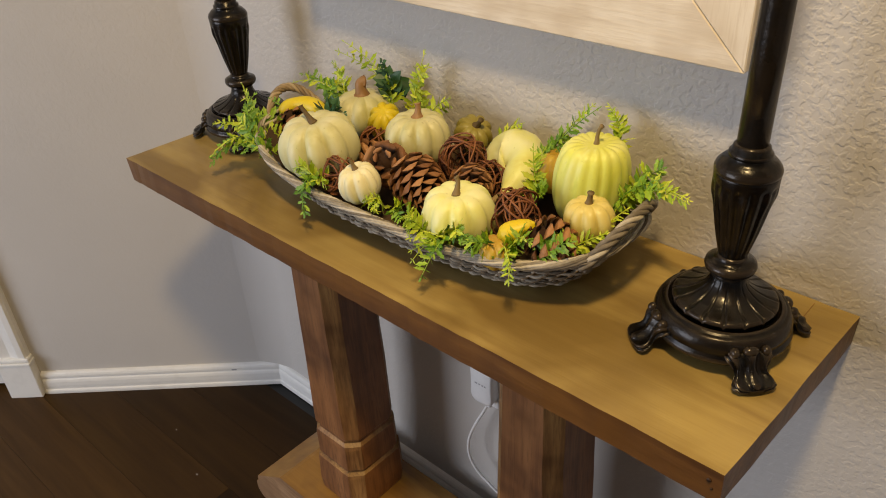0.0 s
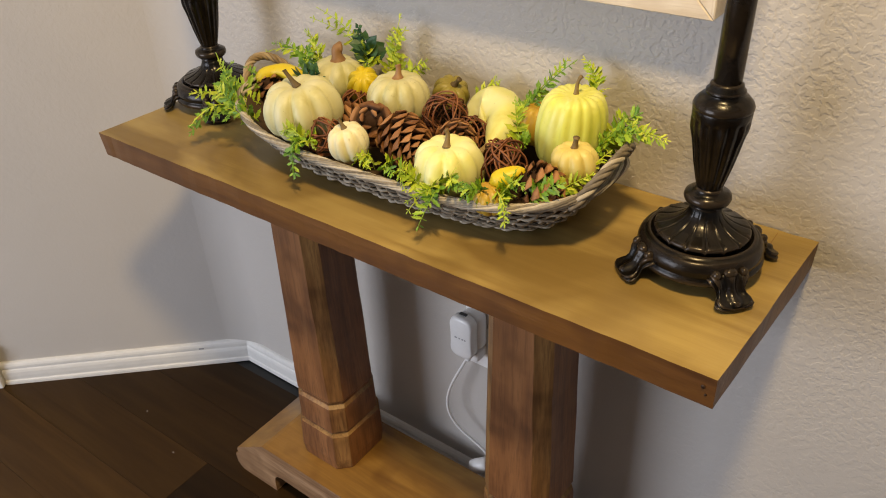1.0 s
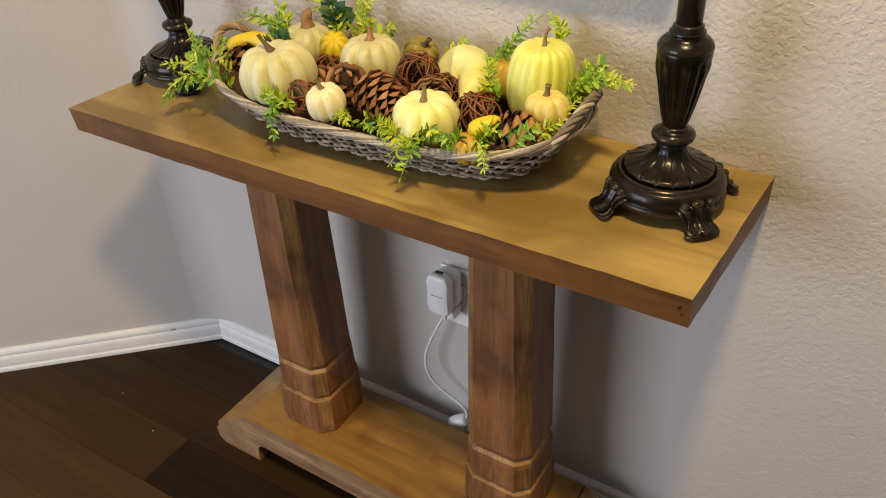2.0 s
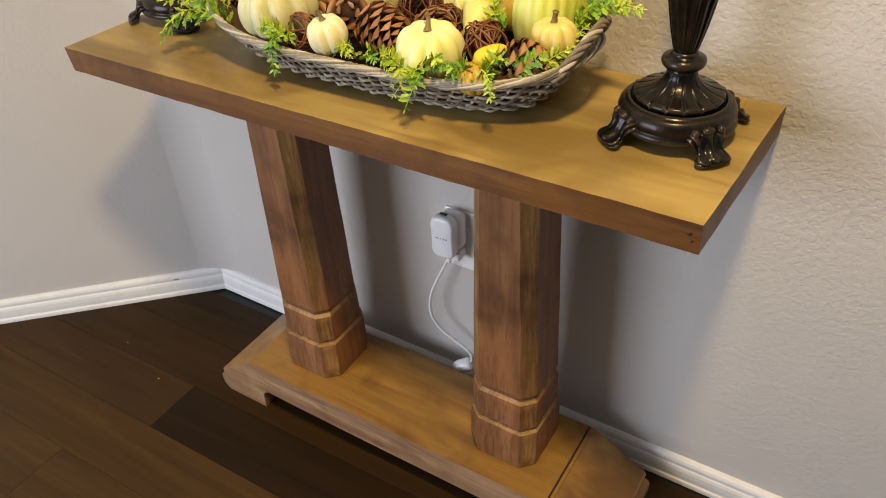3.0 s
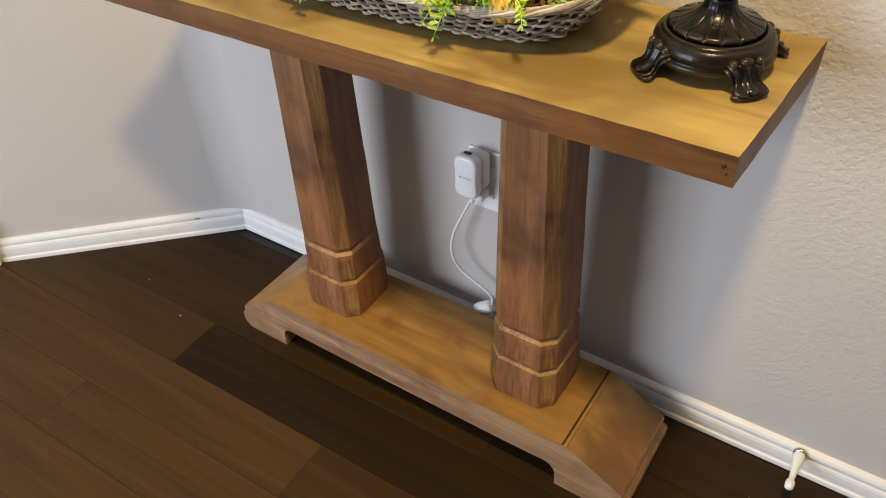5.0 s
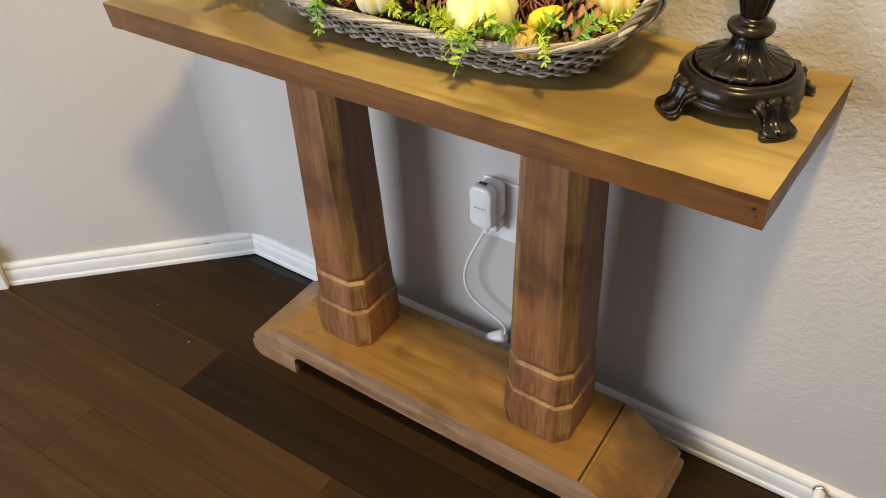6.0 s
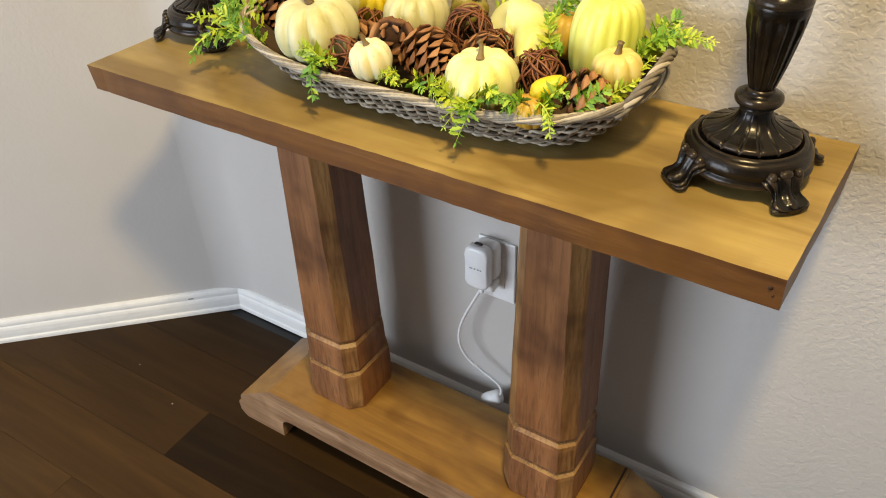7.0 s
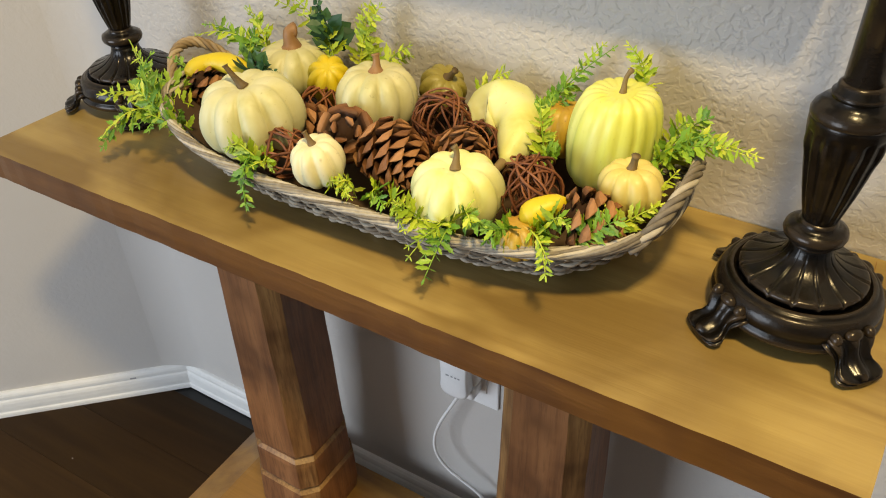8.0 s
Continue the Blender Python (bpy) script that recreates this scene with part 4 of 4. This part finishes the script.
spray((0.110, -0.215, 0.812), (0.120, -0.225, 0.840), (0.112, -0.238, 0.838), "lime", 7, 1.0, L_LABEL)
spray((0.130, -0.210, 0.812), (0.140, -0.225, 0.835), (0.158, -0.236, 0.826), "green", 7, 1.1, G_LABEL)
spray((0.150, -0.210, 0.812), (0.165, -0.230, 0.840), (0.180, -0.245, 0.832), "lime", 7, 1.2, L_LABEL)
spray((0.220, -0.215, 0.815), (0.235, -0.245, 0.848), (0.222, -0.272, 0.792), "green", 10, 1.4, "green artificial fern sprig hanging over the rim")
spray((0.225, -0.215, 0.815), (0.240, -0.240, 0.850), (0.262, -0.240, 0.842), "green", 8, 1.5, G_LABEL)
spray((0.215, -0.225, 0.820), (0.225, -0.250, 0.842), (0.200, -0.262, 0.800), "lime", 8, 1.1, L_LABEL)
spray((0.195, -0.225, 0.815), (0.190, -0.245, 0.838), (0.185, -0.246, 0.845), "lime", 7, 1.2, L_LABEL)
spray((0.285, -0.205, 0.820), (0.308, -0.226, 0.850), (0.322, -0.246, 0.816), "lime", 9, 1.35, L_LABEL)
spray((0.290, -0.205, 0.820), (0.310, -0.215, 0.855), (0.325, -0.215, 0.848), "green", 8, 1.35, G_LABEL)
spray((0.275, -0.210, 0.820), (0.280, -0.235, 0.848), (0.268, -0.246, 0.832), "green", 7, 1.4, G_LABEL)
# along the right end
spray((0.325, -0.205, 0.820), (0.345, -0.215, 0.850), (0.362, -0.195, 0.852), "green", 8, 1.35, G_LABEL)
spray((0.345, -0.190, 0.825), (0.365, -0.190, 0.850), (0.385, -0.165, 0.856), "lime", 8, 1.15, L_LABEL)
spray((0.360, -0.165, 0.830), (0.378, -0.160, 0.862), (0.386, -0.130, 0.868), "lime", 8, 1.2, L_LABEL)
spray((0.355, -0.090, 0.840), (0.392, -0.095, 0.892), (0.440, -0.110, 0.886), "lime", 13, 1.3, "lime green artificial fern sprig reaching past the handle")
spray((0.350, -0.095, 0.835), (0.375, -0.095, 0.880), (0.408, -0.105, 0.886), "green", 9, 1.6, G_LABEL)
spray((0.355, -0.075, 0.835), (0.372, -0.070, 0.880), (0.392, -0.070, 0.892), "green", 8, 1.5, G_LABEL)
# at the back
spray((-0.030, -0.050, 0.850), (-0.030, -0.045, 0.905), (-0.105, -0.062, 0.938), "lime", 12, 1.25, "lime green artificial sprig standing up against the wall")
spray((-0.035, -0.045, 0.860), (-0.028, -0.045, 0.890), (-0.046, -0.050, 0.908), "deep", 6, 1.7, D_LABEL)
spray((0.005, -0.045, 0.850), (0.010, -0.045, 0.890), (0.036, -0.045, 0.926), "lime", 11, 1.35, L_LABEL)
spray((0.025, -0.045, 0.850), (0.025, -0.045, 0.880), (0.010, -0.045, 0.908), "lime", 8, 1.2, L_LABEL)
spray((0.030, -0.050, 0.850), (0.050, -0.045, 0.878), (0.070, -0.045, 0.888), "lime", 7, 1.2, L_LABEL)
spray((-0.130, -0.060, 0.840), (-0.170, -0.055, 0.875), (-0.215, -0.060, 0.868), "green", 10, 1.3, G_LABEL)
spray((-0.120, -0.060, 0.840), (-0.130, -0.050, 0.885), (-0.155, -0.045, 0.893), "lime", 9, 1.2, L_LABEL)
spray((-0.125, -0.090, 0.840), (-0.120, -0.085, 0.880), (-0.105, -0.090, 0.885), "green", 8, 1.5, G_LABEL)
spray((-0.100, -0.115, 0.840), (-0.090, -0.115, 0.870), (-0.075, -0.115, 0.868), "deep", 5, 1.5, D_LABEL)
spray((0.150, -0.040, 0.840), (0.160, -0.035, 0.868), (0.185, -0.038, 0.880), "lime", 7, 1.25, L_LABEL)
spray((0.225, -0.055, 0.840), (0.250, -0.045, 0.890), (0.290, -0.035, 0.924), "green", 11, 1.15, G_LABEL)
spray((0.322, -0.050, 0.890), (0.328, -0.040, 0.912), (0.304, -0.035, 0.930), "lime", 9, 1.1, L_LABEL)
spray((0.230, -0.070, 0.835), (0.235, -0.060, 0.870), (0.255, -0.050, 0.885), "green", 8, 1.5, G_LABEL)
spray((0.262, -0.110, 0.830), (0.252, -0.108, 0.865), (0.248, -0.102, 0.890), "lime", 9, 1.1, L_LABEL)
spray((0.270, -0.112, 0.835), (0.262, -0.118, 0.850), (0.262, -0.122, 0.835), "green", 6, 1.2, G_LABEL)

# ---- outlet, charger and cable ----
outlet = thing("wall_outlet", pose(0.134, -0.0022, 0.389, 0, 0, -0.9), "white wall outlet plate behind the table", "outlet")
part("cover_plate", box(bmesh.new(), -0.035, 0.035, -0.006, -0.0005, -0.0625, 0.0625, 0.002), PLASTIC, outlet, smooth=False)
part("socket_face", box(bmesh.new(), -0.0165, 0.0165, -0.0085, -0.006, -0.034, 0.034, 0.001), PLASTIC, outlet, smooth=False)
charger = thing("charger", pose(0.1215, -0.009, 0.424), "white plug-in charger with rounded front and grey print", "charger")
bm = box(bmesh.new(), -0.017, 0.026, -0.031, 0.0, -0.038, 0.034, 0.012, 4)
part("body", bm, PLASTIC, charger)
bm = bmesh.new()
rings = []
for y, k in ((-0.030, 0.90), (-0.044, 0.92), (-0.0475, 0.88), (-0.049, 0.79)):
    ring = []
    for i in range(40):
        a = 2 * math.pi * i / 40
        c, s_ = math.cos(a), math.sin(a)
        waist = 1 - 0.13 * math.exp(-((s_) / 0.35) ** 2)
        ring.append((0.0262 * k * waist * math.copysign(abs(c) ** 0.55, c), y, -0.004 + 0.046 * k * math.copysign(abs(s_) ** 0.55, s_)))
    rings.append(ring)
stack(bm, rings)
shell = part("front_shell", bm, PLASTIC, charger)
part("slot", box(bmesh.new(), -0.007, 0.007, -0.040, -0.034, 0.0405, 0.0425, 0.0006), BLACK, shell, "dark port slot")
for x0, x1 in ((-0.011, -0.006), (-0.003, 0.000), (0.003, 0.006), (0.008, 0.011)):
    part("print_bar", box(bmesh.new(), x0, x1, -0.0494, -0.0488, -0.004, -0.0015), MARK, shell, "small grey printed mark", smooth=False)
part("lower_plug", box(bmesh.new(), -0.012, 0.022, -0.030, 0.0, -0.062, -0.042, 0.005, 3), PLASTIC, charger)
cable = thing("charging_cable", pose(0.1195, -0.030, 0.355), "white cable looping from the charger to the baseboard", "cable")
path = bez((0, 0, 0.012), (-0.020, -0.006, -0.050), (-0.088, -0.012, -0.140), (-0.006, -0.008, -0.185), 24)[:-1] + bez((-0.004, -0.008, -0.185), (0.022, -0.006, -0.203), (0.050, -0.006, -0.205), (0.040, -0.008, -0.235), 12)
part("cord", tube(bmesh.new(), path, 0.0026, 8), PLASTIC, cable)
for k in range(4):
    part("relief_ring", lathe(bmesh.new(), [(0.0045 - 0.0004 * k, -0.002), (0.0055 - 0.0004 * k, -0.001), (0.0055 - 0.0004 * k, 0.001), (0.0045 - 0.0004 * k, 0.002)], 14), PLASTIC, cable, m=pose(-0.0008 * k, 0, 0.010 - 0.0045 * k))
part("end_plug", lathe(bmesh.new(), [(0.008, -0.022), (0.0125, -0.020), (0.014, -0.012), (0.014, 0.010), (0.012, 0.015), (0.006, 0.017)], 24), PLASTIC, cable, "round white plug end", m=pose(0.028, -0.010, -0.246, 0, 62, 20))

# ---- door stop on the baseboard ----
stop = thing("door_stop", pose(0.748, -0.0215, 0.0500, 90, 0, 0), "white tapered door stop on the baseboard", "door stop")
part("collar", lathe(bmesh.new(), [(0.006, 0.0), (0.0115, 0.0), (0.0115, 0.004), (0.009, 0.006)], 24), METAL, stop, "metal collar")
part("stem", lathe(bmesh.new(), [(0.009, 0.003), (0.0095, 0.008), (0.0085, 0.020), (0.0055, 0.045), (0.0042, 0.060), (0.0050, 0.063)], 24), PLASTIC, stop)
part("tip", lathe(bmesh.new(), [(0.0045, 0.060), (0.0066, 0.063), (0.0074, 0.070), (0.0066, 0.077), (0.003, 0.080)], 24), PLASTIC, stop, "rounded rubber tip")

# ---- picture frame on the wall ----
frame_ = thing("picture_frame", pose(0.131, -0.0026, 1.004, 0, 0, -0.9), "whitewashed wooden picture frame with mitred corners", "picture frame")
FW, FH, FM, F0, F1 = 0.325, 0.62, 0.095, -0.046, -0.004


def rail(a, b, c, d, mat, label):
    """A mitred frame member from four (x, z) corners."""
    bm = prism(bmesh.new(), [a, b, c, d], F0, F1)
    bmesh.ops.bevel(bm, geom=bm.edges[:], offset=0.0012, segments=1, affect="EDGES")
    part("rail", bm, mat, frame_, label, smooth=False)


rail((-FW, 0), (FW, 0), (FW - FM, FM), (-FW + FM, FM), WASHED, "lower rail")
rail((FW - FM, FH - FM), (-FW + FM, FH - FM), (-FW, FH), (FW, FH), WASHED, "upper rail")
rail((FW, 0.0006), (FW, FH), (FW - FM, FH - FM), (FW - FM, FM + 0.0006), WASHED_UP, "upright rail")
rail((-FW + FM, FM + 0.0006), (-FW + FM, FH - FM), (-FW, FH), (-FW, 0.0006), WASHED_UP, "upright rail")
part("panel", box(bmesh.new(), -FW + FM - 0.005, FW - FM + 0.005, -0.025, -0.015, FM - 0.005, FH - FM + 0.005), CANVAS, frame_, "plain pale panel", smooth=False)

# ---- crumbs on the floor ----
for cx_, cy_, cr_ in ((-0.62, -0.255, 0.0009), (-0.47, -0.30, 0.0011), (0.70, -0.115, 0.0008)):
    bm = bmesh.new()
    bmesh.ops.create_icosphere(bm, subdivisions=1, radius=cr_, matrix=Matrix.Diagonal((1.6, 1.0, 0.7, 1)))
    single("crumb", bm, PLASTIC, pose(cx_, cy_, 0.0006, 0, 0, 300 * cx_), "tiny pale crumb on the dark floor", "crumb", "crumbs on the floor")

# ---- floor planks ----
random.seed(5)
PLANKW = 0.1235
planks = {}
for r in range(-25, 4):
    y1 = -0.4015 + PLANKW * r
    start = {1: -0.385, 0: 0.012, 2: -0.95, -1: -0.50}.get(r, random.uniform(-1.2, 0.0))
    xs = [start]
    while xs[-1] < 2.8:
        xs.append(xs[-1] + random.choice((0.92, 1.22, 1.22)))
    while xs[0] > -3.6:
        xs.insert(0, xs[0] - random.choice((0.92, 1.22)))
    for x0, x1 in zip(xs, xs[1:]):
        # row 1 holds a dark plank; rows behind have the table's shade in colour
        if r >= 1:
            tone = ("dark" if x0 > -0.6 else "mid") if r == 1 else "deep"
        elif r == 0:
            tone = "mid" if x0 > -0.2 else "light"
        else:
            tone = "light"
        x0, x1 = max(x0, -3.5), min(x1, 2.7)
        if x1 - x0 < 0.02 or y1 - PLANKW > (min(x1, -0.53) + 0.53) * 0.9 + 0.15:
            continue
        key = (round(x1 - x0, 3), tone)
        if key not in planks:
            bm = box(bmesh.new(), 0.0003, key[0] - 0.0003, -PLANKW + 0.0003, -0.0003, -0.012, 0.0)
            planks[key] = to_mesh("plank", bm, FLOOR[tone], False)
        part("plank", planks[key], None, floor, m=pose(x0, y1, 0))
